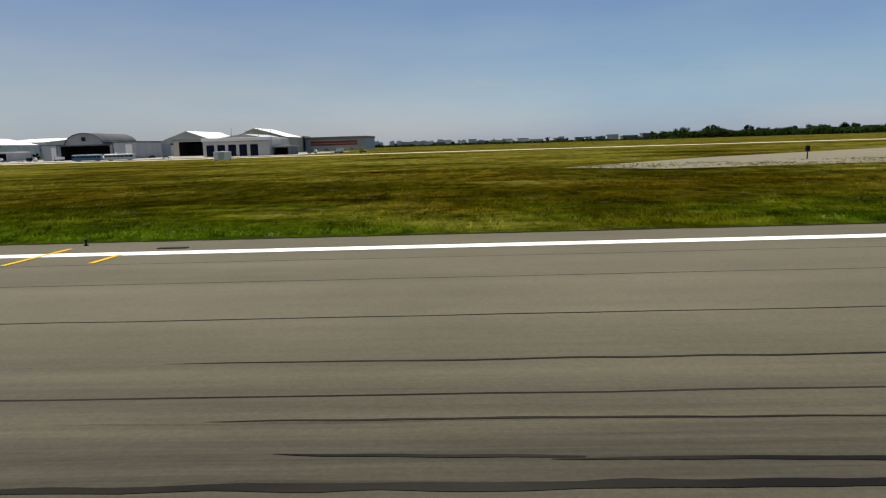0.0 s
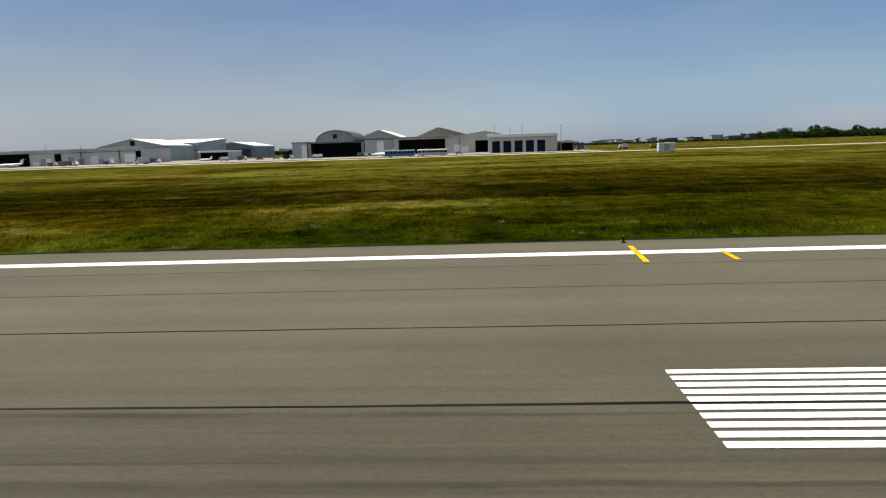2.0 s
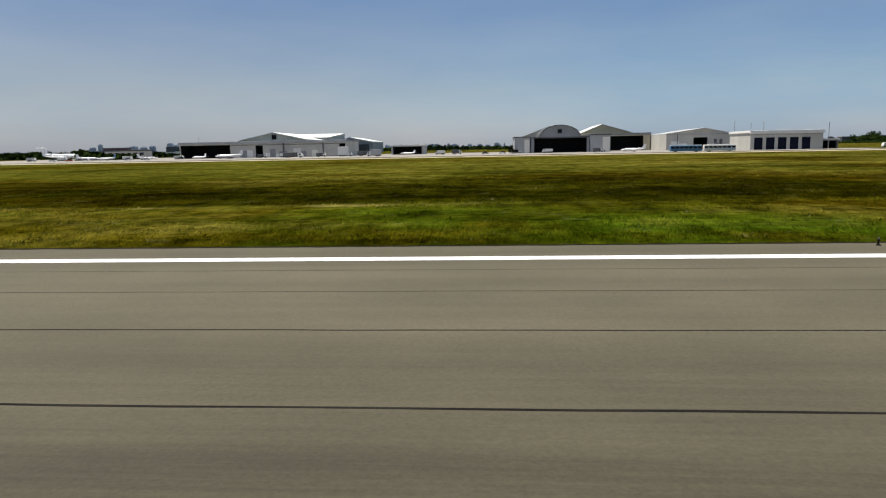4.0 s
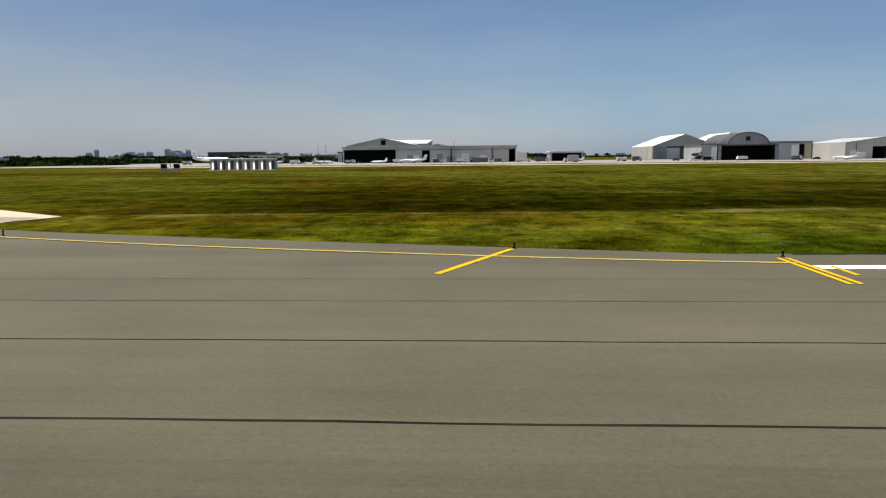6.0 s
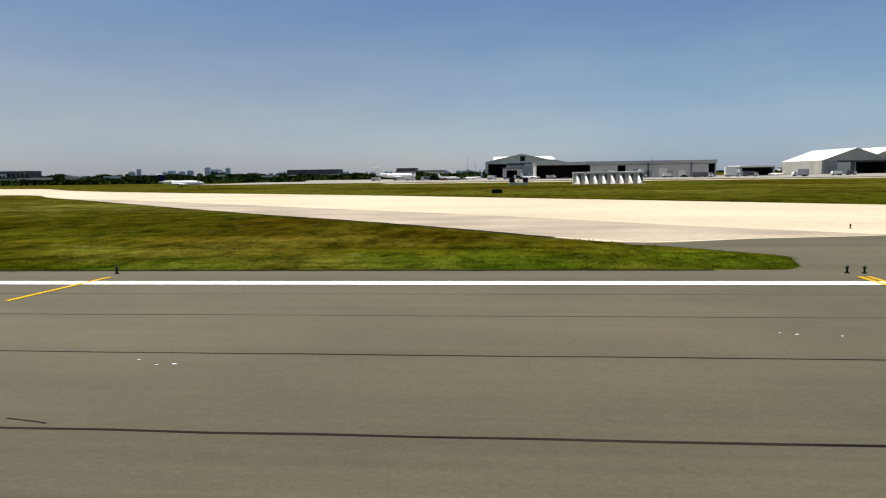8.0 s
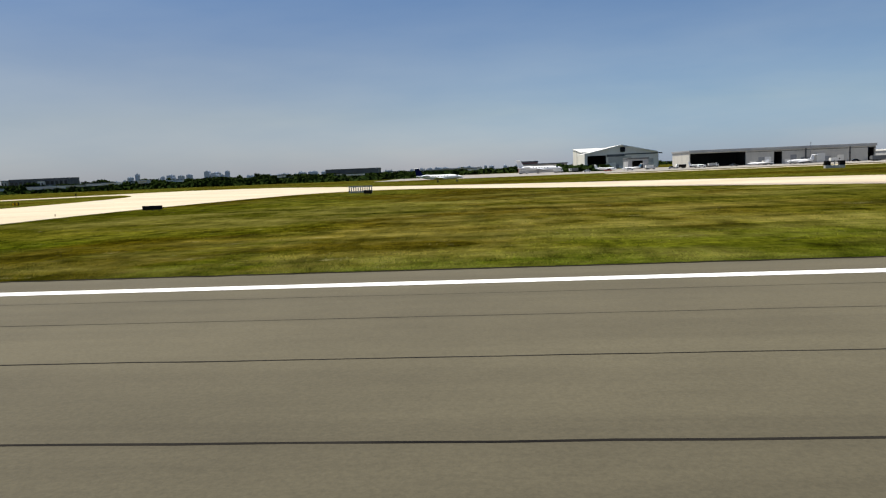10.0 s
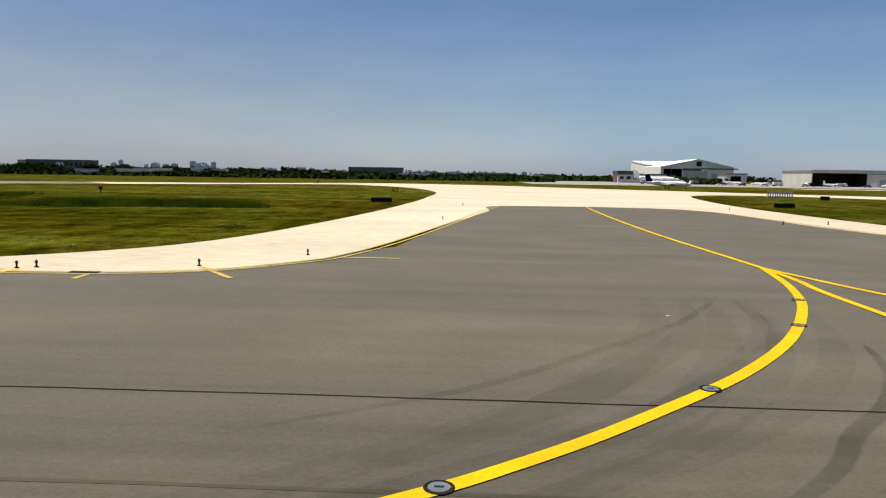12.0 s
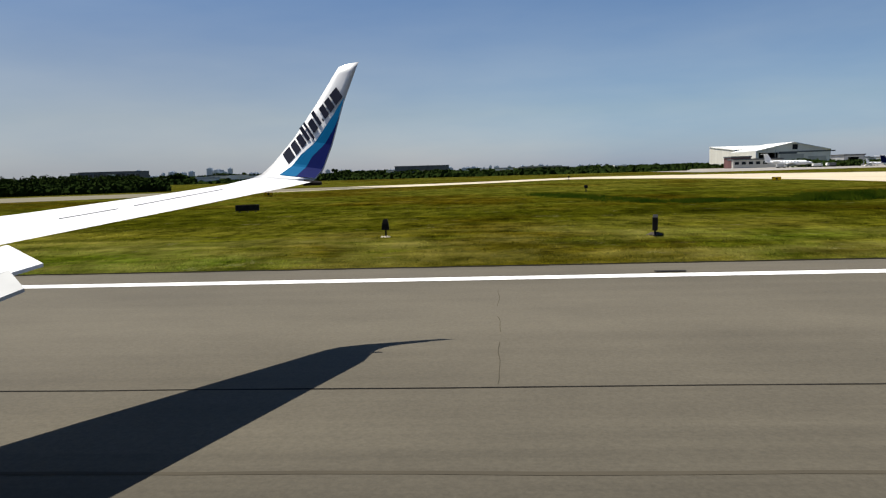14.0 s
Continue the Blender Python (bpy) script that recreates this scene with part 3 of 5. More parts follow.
for x0, y0, x1, y1, w in ((-39.5, 4.11, -35.2, 4.135, 0.03), (-36.4, 3.86, -33.9, 3.895, 0.03), (-35.0, 3.80, -27.5, 3.90, 0.06), (-34.2, 3.385, -28.5, 3.47, 0.05), (-21.0, 3.76, -18.2, 3.71, 0.035), (-95.0, 3.49, -78.0, 3.52, 0.05), (1.6, 3.76, 3.4, 3.70, 0.04), (3.2, 3.67, 6.5, 3.62, 0.05), (-1.5, 3.36, 8.0, 3.38, 0.09), (0.2, 5.52, 8.5, 5.46, 0.035), (1.0, 4.28, 5.5, 4.22, 0.03), (-30.0, 3.62, -21.5, 3.6, 0.06)):
    line = straight(x0, y0, x1, y1, 0.15)
    part("rubber_streak", ribbon(line, w, 0.0196, 0.03, widths=[w * math.sin(math.pi * (k + 0.05) / len(line)) ** 0.5 for k in range(len(line))]), M_TAR, runway)
# tyre arcs on the exit
ARCS = [([(-223.1, 19.1), (-222.5, 15.8), (-222.36, 13.8), (-222.5, 12.4), (-222.8, 10.7)], 0.13, 2),
        ([(-220.8, 13.6), (-220.8, 11.5), (-220.93, 9.8), (-221.1, 8.8), (-221.4, 7.9), (-221.7, 7.1)], 0.14, 1),
        ([(-220.5, 15.3), (-220.14, 13.6), (-220.03, 12.0), (-220.09, 10.6), (-220.32, 9.3), (-220.6, 8.4)], 0.16, 3),
        ([(-220.3, 9.3), (-220.6, 8.3), (-221.0, 7.0), (-221.3, 5.8), (-221.6, 5.0), (-222.2, 4.0)], 0.15, 1),
        ([(-219.55, 12.6), (-219.45, 10.8), (-219.6, 9.0), (-219.83, 7.8), (-220.1, 6.8), (-220.43, 5.9), (-220.76, 5.2), (-221.14, 4.5), (-221.6, 3.8)], 0.14, 2),
        ([(-219.0, 9.3), (-219.05, 8.4), (-219.11, 7.7), (-219.35, 6.76), (-219.63, 6.0), (-219.9, 5.5), (-220.25, 4.9), (-220.62, 4.3), (-221.1, 3.7)], 0.17, 3),
        ([(-217.1, 11.5), (-217.24, 10.0), (-217.3, 8.95), (-217.5, 7.6), (-217.8, 6.5), (-218.05, 5.6), (-218.3, 5.0)], 0.14, 1),
        ([(-218.3, 10.4), (-218.5, 8.6), (-218.8, 7.2), (-219.2, 6.0)], 0.13, 1),
        ([(-229.68, 17.6), (-229.0, 15.6), (-229.14, 12.9), (-229.54, 11.0), (-230.07, 9.6), (-230.72, 8.4), (-231.37, 7.4), (-232.28, 6.4), (-233.0, 5.8), (-233.8, 5.2), (-234.5, 4.85), (-236, 4.2)], 0.18, 2),
        ([(-228.63, 17.3), (-228.06, 14.9), (-228.52, 12.1), (-229.0, 10.4), (-229.66, 9.0), (-230.41, 7.8), (-231.23, 6.7), (-231.92, 6.0), (-232.65, 5.4), (-233.47, 4.8), (-234.13, 4.4), (-235.5, 3.7)], 0.20, 2),
        ([(-229.3, 14.1), (-227.5, 15.3), (-225.6, 17.4)], 0.08, 2),
        ([(-230.4, 7.2), (-231.4, 6.1), (-232.0, 5.4), (-233.2, 4.5)], 0.15, 2),
        ([(-226.2, 15.5), (-226.0, 12.2), (-226.6, 9.4), (-227.9, 7.0), (-230.2, 4.8)], 0.13, 1),
        ([(-339.3, 8.0), (-339.7, 6.8), (-340.3, 5.8), (-341.0, 5.0), (-341.5, 4.3), (-342.5, 3.3)], 0.18, 2),
        ([(-339.9, 11.2), (-341.1, 9.1), (-342.6, 7.3), (-343.9, 5.9), (-345.5, 4.8)], 0.15, 1),
        ([(-334.6, 10.6), (-333.4, 8.2), (-331.6, 6.0), (-329.8, 4.4)], 0.15, 1)]
rise = 0.0176
for a, w, layers in ARCS:
    line = smooth_line(a)
    for k in range(layers):
        wk = w * (1 - 0.16 * k)
        rise += 0.00003
        part("tyre_arc", ribbon(line, wk, rise, widths=[wk * math.sin(math.pi * (q + 0.1) / (len(line) + 0.2)) ** 0.4 for q in range(len(line))]), M_RUBBER, runway)

# broad faint smears where many wheels have turned
random.seed(17)
TURN_1 = [(0.9, 9.5), (0.6, 7.6), (0.0, 6.0), (-0.9, 4.6), (-2.2, 3.2), (-4.0, 2.2)]
TURN_2 = [(1.2, 11.0), (0.7, 8.6), (-0.3, 6.6), (-1.7, 4.9), (-3.6, 3.4), (-5.6, 2.4)]
for base, x0, x1, n in ((TURN_1, -223.5, -212.5, 16), (TURN_2, -233.5, -225.5, 9), (TURN_2, -345.0, -335.0, 11)):
    for i in range(n):
        x, k = random.uniform(x0, x1), random.uniform(0.75, 1.15)
        line = smooth_line([(x + a * k + random.uniform(-0.1, 0.1), b) for a, b in base])
        w = random.uniform(0.18, 0.6)
        rise += 0.00002
        part("tyre_arc", ribbon(line, w, rise, widths=[w * math.sin(math.pi * (q + 0.1) / (len(line) + 0.2)) ** 0.5 for q in range(len(line))]), M_SMEAR, runway)

# ---- painted markings ----
for x0, x1 in ((-187.75, 60), (-322.2, -240.9), (-520, -352.7)):
    part("edge_line", ribbon(straight(x0, 11.88, x1, 11.88, 2.0), 0.38, 0.0205), M_WHITE, runway, "broad white runway edge line")
for i in range(10):
    y = 3.99 + i * 0.160
    part("touchdown_stripe", ribbon(straight(-68.0, y, -56.6, y, 1.0), 0.10, 0.0205), M_WHITE, runway)


def tick(x0, y0, x1, y1, w=0.13, m=None):
    part("yellow_tick", ribbon(straight(x0, y0, x1, y1, 0.4), w, 0.0235), m or M_YELLOW, runway)


for x in (-4.8, -36.3, -66.87, -97.05, -127.4, -157.8):
    tick(x - 0.05, 10.85, x + 0.05, 12.65, 0.10)
    tick(x + 1.4, 10.9, x + 1.45, 11.8, 0.10)
for x, y0, y1 in ((-184.3, 9.96, 12.7), (-255.4, 10.03, 12.6), (-285.0, 9.9, 12.6), (-313.55, 9.7, 12.54), (-368.3, 10.6, 12.5)):
    tick(x - 0.1, y0, x + 0.1, y1, 0.10)
for x, y0, y1 in ((-187.9, 10.3, 12.95), (-241.3, 9.75, 12.6), (-322.25, 10.9, 12.6), (-352.8, 10.8, 12.55)):
    d = 0.16 if x == -352.8 else 0.09
    tick(x - d - 0.02, y0, x - d + 0.02, y1, 0.09)
    tick(x + d - 0.04, y0, x + d, y1, 0.09)
tick(-187.5, 11.07, -187.47, 12.0, 0.09)
for a in ((-192.86, 14.3, -194.24, 11.2), (-206.0, 17.0, -207.26, 15.0), (-237.72, 13.9, -235.63, 11.8)):
    tick(*a)
for a in ((-237.6, 12.15, -237.72, 10.8), (-234.27, 16.71, -231.9, 16.75), (-234.5, 20.24, -231.7, 20.27), (-329.4, 16.13, -327.9, 16.13), (-327.5, 12.74, -326.3, 13.24), (-350.95, 11.5, -351.0, 12.03), (-349.4, 13.33, -348.3, 11.96), (-347.0, 15.4, -345.6, 15.38)):
    tick(*a, 0.12, M_YELLOW2)

LEADS = [[(-224.6, 20.5), (-223.9, 19.6), (-221.3, 17.4), (-218.5, 15), (-216.15, 12.8), (-213.75, 10.5), (-212.3, 9.27), (-210.45, 7.95), (-208.86, 6.94), (-206.7, 5.73), (-205.2, 4.99), (-203, 4.15), (-200, 3.26)],
         [(-213.75, 10.4), (-212.23, 9.09), (-210.5, 7.71), (-209.82, 7.16), (-208.2, 6.05), (-207.1, 5.22), (-205.9, 4.49), (-205.0, 3.91), (-203.5, 3.06)],
         [(-225.1, 20.5), (-223.9, 18.3), (-223.06, 15.4), (-222.86, 14.1), (-222.9, 12.6), (-223.2, 10.6), (-223.9, 8.48), (-224.7, 6.94), (-225.7, 5.68), (-227.5, 4.25), (-230, 2.96)],
         [(-336.9, 44), (-337.4, 34), (-337.7, 24), (-337.65, 14.6), (-337.9, 11.65), (-338.0, 7.6), (-338.0, 5.6), (-338.0, 2.5)],
         [(-337.65, 15.0), (-338.12, 12.77), (-338.69, 10.94), (-339.32, 9.54), (-339.92, 8.43), (-340.5, 7.54), (-341.18, 6.65), (-341.79, 5.97), (-342.42, 5.33), (-343.0, 4.76), (-343.62, 4.22), (-344.3, 3.7), (-346, 2.6)],
         [(-337.65, 15.0), (-337.45, 14.0), (-337.05, 12.2), (-336.6, 11.0), (-335.35, 8.6), (-334.2, 7.15), (-333.3, 6.08), (-332.6, 5.32), (-331.5, 4.5), (-330.8, 4.0), (-328.5, 2.9)]]
for i, a in enumerate(LEADS):
    part("lead_line", ribbon(smooth_line(a), 0.145, 0.0215 + i * 0.0005), M_YELLOW, runway, "bright yellow taxi lead-off line")
BORDERS = [[(-187.9, 12.35), (-190.9, 12.8), (-194.3, 13.5), (-200.6, 15.1), (-206, 16.9), (-212.3, 19.1), (-216.5, 20.3)],
           [(-240.7, 12.07), (-239.1, 12.32), (-237.45, 13.16), (-236, 14.33), (-234.7, 16.2), (-234.0, 18.7), (-234.2, 20.3)],
           [(-322.3, 12.15), (-324.07, 12.56), (-326.4, 13.25), (-327.55, 14.9), (-328.1, 16.7), (-328.9, 22), (-330.2, 40.8)],
           [(-352.6, 12.12), (-350.6, 12.3), (-348.9, 13.0), (-347.6, 14.5), (-347.0, 15.6), (-346.1, 19.4), (-344.6, 29), (-342.7, 42.5)]]
for a, w, shifts in zip(BORDERS, (0.13, 0.10, 0.075, 0.075), ((0.0,), (-0.07, 0.07), (-0.12, 0.12), (-0.12, 0.12))):
    for k in shifts:
        part("taxiway_edge_line", ribbon(smooth_line(a), w, 0.0245, shift=k), M_YELLOW2, runway)
# dark cover plates on the edge line and pale scraps on the paving
for x, y in ((-2.7, 12.45), (-237.5, 12.3), (-351.2, 12.3), (-379.8, 12.3)):
    part("cover_plate", one_box(x - 0.28, x + 0.28, y - 0.07, y + 0.07, 0.015, 0.03, 0.004), M_BLACK, runway, "black cover plate beside the edge line")
random.seed(8)
for x, y, n in ((-251.3, 6.6, 3), (-244.2, 8.1, 2), (-243.6, 8.1, 1), (-30.3, 7.95, 4), (-341.2, 9.4, 1)):
    for _ in range(n):
        a, b, w = x + random.uniform(-0.3, 0.3), y + random.uniform(-0.1, 0.1), random.uniform(0.012, 0.035)
        part("paint_scrap", sheet([(a - w, b), (a, b - w * 0.6), (a + w * 1.2, b + w * 0.1), (a + w * 0.2, b + w * 0.7)], 0.0215, 0.0175), M_WHITE, runway)
# dark earth where the turf meets the pavement, the lip's shade painted into it
M_SHADED_SOIL = mat("shaded_dark_earth", (0.00744, 0.00682, 0.0031), (0.0136, 0.0124, 0.00496), 0.95, 2.0, (0.5, 1, 1), 0.2, fine=0.3, spec=0.05)
for x0, x1 in ((-187.5, 60), (-316.5, -243.6), (-520, -357.5)):
    part("soil_edge", ribbon(straight(x0, 13.50, x1, 13.50, 0.3), 0.15, 0.0205, 0.06), M_SHADED_SOIL, runway, "dark earth with painted edge shade along the turf")
RIM = rounded(LOWER[7:24])
rim_line = [Vector((a[0] + (b[0] - a[0]) * k / 4, a[1] + (b[1] - a[1]) * k / 4, 0)) for a, b in zip(RIM, RIM[1:]) for k in range(4)]
part("soil_edge", ribbon(rim_line, 0.12, 0.0262, 0.05), M_SHADED_SOIL, taxi, "dark earth with painted edge shade round the grass island")
# saw-cut joints in the concrete
for a in ((-327.6, 16.9, -322.3, 16.03), (-324.4, 14.2, -322.1, 15.3)):
    part("paving_joint", ribbon(straight(*a, 0.3), 0.03, 0.0205, 0.02), M_DIRTY, taxi)

# ---- lights and signs of the airfield ----
def edge_lamp(name, label, tall=0.15):
    t = thing(name, label, "light")
    bm = bmesh.new()
    tube(bm, (0, 0, 0), (0, 0, 0.02), 0.045, 0.04, 10)
    part("base_plate", bm, M_BLACK, t)
    bm = bmesh.new()
    tube(bm, (0, 0, 0.02), (0, 0, tall * 0.62), 0.020, 0.016, 8)
    part("stem", bm, M_BLACK, t)
    bm = bmesh.new()
    tube(bm, (0, 0, tall * 0.6), (0, 0, tall * 0.75), 0.028, 0.031, 10)
    part("collar", bm, M_BLACK, t)
    bm = bmesh.new()
    bmesh.ops.create_uvsphere(bm, u_segments=10, v_segments=6, radius=0.027, matrix=Matrix.Translation((0, 0, tall * 0.8)) @ Matrix.Diagonal((1, 1, 1.25, 1)))
    part("lens", bm, M_LENS, t, "dull glass lamp cap")
    return t


LAMPS = [(-237.76, 13.99), (-235.38, 16.8), (-234.9, 20.7), (-236.6, 23.1), (-241.36, 13.07), (-241.07, 13.04), (-228.4, 31), (-218.1, 23.8), (-254.6, 62.8), (-255.44, 13.07), (-322.33, 12.85), (-325.6, 13.9), (-327.1, 16.4), (-328.6, 30.5), (-328.0, 43.9), (-352.74, 12.64), (-352.45, 12.8), (-349.5, 13.5), (-347.8, 15.7), (-345.3, 29.6), (-330.6, 30.3), (-344.7, 43.8),
         (-4.7, 13.1), (-36.2, 13.1), (-66.85, 13.1), (-97.0, 13.1), (-127.3, 13.1), (-157.7, 13.1), (-184.1, 13.1), (-187.8, 13.15), (-192.8, 14.45), (-206.0, 17.2), (-285.0, 13.1), (-313.4, 13.1), (-368.4, 13.1)]
first = edge_lamp("edge_lamp", "small dark airfield edge lamp on a thin stem")
tagged(first, group="edge lamps along the pavement")
first.matrix_basis = pose(*LAMPS[0], 0.016)
for i, (x, y) in enumerate(LAMPS[1:]):
    copy_thing(first, pose(x, y, 0.016, 0, 0, 37 * i))


def flush_lamp():
    t = thing("flush_lamp", "round steel lamp set flush in the pavement", "light", "flush lamps in the lead lines")
    bm = bmesh.new()
    ring = [[(r * math.cos(a * math.pi / 10), r * math.sin(a * math.pi / 10), z) for a in range(20)] for r, z in ((0.10, 0.0), (0.097, 0.005), (0.078, 0.006), (0.074, 0.003))]
    loft(bm, ring, caps=False)
    part("ring", bm, M_TAR, t)
    bm = bmesh.new()
    tube(bm, (0, 0, 0.0), (0, 0, 0.005), 0.073, 0.071, 16)
    part("disc", bm, M_STEEL, t)
    bm = bmesh.new()
    box(bm, -0.03, 0.03, -0.012, 0.012, 0.005, 0.008)
    part("window", bm, M_GLASSY, t)
    return t


FLUSH = [(-333.3, 6.08), (-338.0, 7.6), (-341.73, 6.05), (-344.1, 3.85), (-207.1, 5.22), (-209.75, 7.06), (-336.75, 11.4), (-335.2, 8.4), (-338.7, 11.0), (-339.6, 9.0)]
fl = flush_lamp()
fl.matrix_basis = pose(*FLUSH[0], 0.0245)
for x, y in FLUSH[1:]:
    copy_thing(fl, pose(x, y, 0.0245))


def guide_sign(label, long, low, high, at, turn, face=None, legs=3):
    """A long box sign on short legs, with its face towards -y before it is turned."""
    t = thing("guidance_sign", label, "sign", "guidance signs in the grass", at, turn)
    part("cabinet", one_box(-long / 2, long / 2, -0.07, 0.07, low, high, 0.015), M_BLACK, t)
    if face:
        part("face", one_box(-long / 2 + 0.03, long / 2 - 0.03, -0.078, -0.071, low + 0.03, high - 0.03), face, t)
        part("marking", one_box(-long * 0.12, long * 0.12, -0.083, -0.079, low + 0.08, high - 0.08), M_BLACK, t)
    for i in range(legs):
        x = -long / 2 + long * (i + 0.5) / legs
        bm = bmesh.new()
        tube(bm, (x, 0, 0.0), (x, 0, low), 0.022, 0.022, 8)
        part("leg", bm, M_BLACK, t)
    for i in range(legs):
        x = -long / 2 + long * (i + 0.5) / legs
        part("footing", one_box(x - 0.06, x + 0.06, -0.06, 0.06, -0.05, 0.03, 0.004), M_BARK, t)
    return t


D_SIGN = "black back of an airfield guidance sign on legs"


def tapered_sign(at, turn, lean):
    """A dark board, narrower at the top, on one thin leg in a scrap of bare earth."""
    t = thing("marker_sign", "dark tapered marker board on a thin leg in dry grass", "sign", "marker signs in the grass", at, turn)
    bm = bmesh.new()
    loft(bm, [[(-0.115, -0.05, 0.22), (0.115, -0.05, 0.22), (0.115, 0.05, 0.22), (-0.115, 0.05, 0.22)], [(-0.10 + lean, -0.045, 0.42), (0.10 + lean, -0.045, 0.42), (0.10 + lean, 0.045, 0.42), (-0.10 + lean, 0.045, 0.42)], [(-0.05 + lean, -0.03, 0.56), (0.06 + lean, -0.03, 0.56), (0.06 + lean, 0.03, 0.56), (-0.05 + lean, 0.03, 0.56)]])
    part("board", bm, M_BLACK, t)
    bm = bmesh.new()
    tube(bm, (0.01, 0, 0.0), (0.01, 0, 0.219), 0.03, 0.026, 8)
    part("leg", bm, M_BLACK, t)
    bm = bmesh.new()
    tube(bm, (0, 0, -0.03), (0, 0, 0.03), 0.20, 0.13, 11)
    part("footing", bm, M_ROOFT if lean == 0 else M_BARK, t)
    return t


mound = guide_sign(D_SIGN, 1.25, 0.17, 0.54, (-378.35, 19.45, 0), 76)
bm = bmesh.new()
tube(bm, (0, 0, -0.03), (0.02, 0, 0.07), 0.30, 0.12, 11)
part("footing", bm, M_BARK, mound, "low mound of dark earth")
tapered_sign((-386.25, 20.6, 0), 0, 0)
guide_sign(D_SIGN, 1.3, 0.08, 0.42, (-396.4, 37.4, 0), 10)
guide_sign(D_SIGN, 1.4, 0.06, 0.36, (-350.2, 46.0, 0), 5)
guide_sign(D_SIGN, 1.4, 0.06, 0.36, (-323.1, 47.5, 0), 4)
guide_sign(D_SIGN, 1.0, 0.06, 0.42, (-248.5, 66.0, 0), 0)
guide_sign(D_SIGN, 0.8, 0.1, 0.45, (-311.1, 66.5, 0), -8)
guide_sign("small yellow taxiway sign with a black panel", 0.85, 0.06, 0.42, (-352.7, 74.0, 0), -12, M_YELLOW, 2)
guide_sign("small yellow taxiway sign with a black panel", 0.8, 0.06, 0.42, (-404.2, 66.0, 0), 20, M_YELLOW, 2)


def panel_fence(at, long):
    t = thing("panel_fence", "low grey slatted fence panel beside the taxiway", "fence", at=at)
    for i in range(11):
        x = -long / 2 + long * i / 10
        part("slat", one_box(x - 0.05, x + 0.05, -0.03, 0.03, 0.05, 0.8), M_SHEET, t)
    part("rail", one_box(-long / 2, long / 2, 0.031, 0.06, 0.68, 0.78), M_SHEET, t)
    part("rail", one_box(-long / 2, long / 2, 0.031, 0.06, 0.12, 0.22), M_SHEET, t)
    return t


panel_fence((-312.9, 72, 0.0), 2.4)


def lamp_rack(at):
    t = thing("lamp_rack", "pale rack carrying two dark boxes by the taxiway", "equipment", at=at)
    part("bench", one_box(-1.5, 1.5, -0.3, 0.3, 0.0, 0.45, 0.03), M_SHEET2, t)
    for x in (-1.1, 1.1):
        part("housing", one_box(x - 0.42, x + 0.42, -0.32, 0.32, 0.455, 1.15, 0.04), M_BLACK, t)
    part("post", one_box(-0.05, 0.05, -0.05, 0.05, 0.455, 1.3), M_STEEL, t)
    return t


lamp_rack((-245.6, 114, 0))


def blast_fence(x0, x1, y):
    t = thing("blast_fence", "white concrete blast wall with slanting ribs", "wall", at=((x0 + x1) / 2, y, 0))
    w = (x1 - x0) / 2
    part("wall", one_box(-w, w, 0.5, 1.6, 0.0, 1.75, 0.04), M_SHEET2, t)
    part("coping", one_box(-w - 0.05, w + 0.05, 0.2, 1.7, 1.755, 1.95, 0.03), M_ROOFW, t)
    part("footing", one_box(-w - 0.2, w + 0.2, -0.7, 0.495, -0.1, 0.12, 0.02), M_CONCRETE, t)
    for i in range(8):
        x = -w + 2 * w * (i + 0.35) / 8
        bm = bmesh.new()
        loft(bm, [[(x - 0.14, 0.495, 0.12), (x + 0.14, 0.495, 0.12), (x + 0.14, 0.495, 1.7), (x - 0.14, 0.495, 1.7)], [(x + 0.25, -0.55, 0.12), (x + 0.5, -0.55, 0.12), (x + 0.5, -0.5, 0.3), (x + 0.25, -0.5, 0.3)]])
        part("rib", bm, M_ROOFW, t)
        # flat dark strip painted as the shade beside the rib
        part("recess", one_box(x + 0.3, x + 0.75, 0.488, 0.497, 0.15, 1.6), M_SHEET3, t)
    return t


blast_fence(-237.2, -226.5, 109.5)
for x, y, h in ((26.2, 49, 0.9), (-375.0, 56, 0.55), (-369.6, 112, 0.7)):
    t = thing("marker_post", "short dark post standing in the grass", "post", "posts in the grass", (x, y, 0))
    bm = bmesh.new()
    tube(bm, (0, 0, 0), (0, 0, h * 0.55), 0.05, 0.04, 8)
    part("pole", bm, M_BLACK, t)
    part("cap", one_box(-0.13, 0.13, -0.1, 0.1, h * 0.55, h, 0.02), M_BLACK, t)


# ---- grass that stands up ----
def tufts(name, label, n, where, tall, wide, material, seed):
    rng = random.Random(seed)
    verts, faces = [], []
    for _ in range(n):
        x, y = where(rng)
        for _ in range(3):
            a, h = rng.uniform(-0.7, 0.7), tall * rng.uniform(0.4, 1.0)
            w, lx, ly = wide * rng.uniform(0.5, 1), rng.uniform(-0.9, 0.9) * tall, rng.uniform(0.35, 1.3) * tall
            i = len(verts)
            dx, dy = math.cos(a) * w, math.sin(a) * w
            ox, oy = rng.uniform(-0.1, 0.1), rng.uniform(-0.06, 0.06)
            verts += [(x + ox - dx, y + oy - dy, 0), (x + ox + dx, y + oy + dy, 0), (x + ox + lx, y + oy + ly, h)]
            faces.append((i, i + 1, i + 2))
    me = bpy.data.meshes.new(name)
    me.from_pydata(verts, [], faces)
    me.materials.append(material)
    return tagged(new(name, me), label, "grass", kind="stuff")


def edge_strip(rng):
    while True:
        x, y = rng.uniform(-440, 24), 13.58 + abs(rng.gauss(0, 1)) * 0.35
        if not (-244.5 < x < -187 or -357 < x < -317):
            return x, y


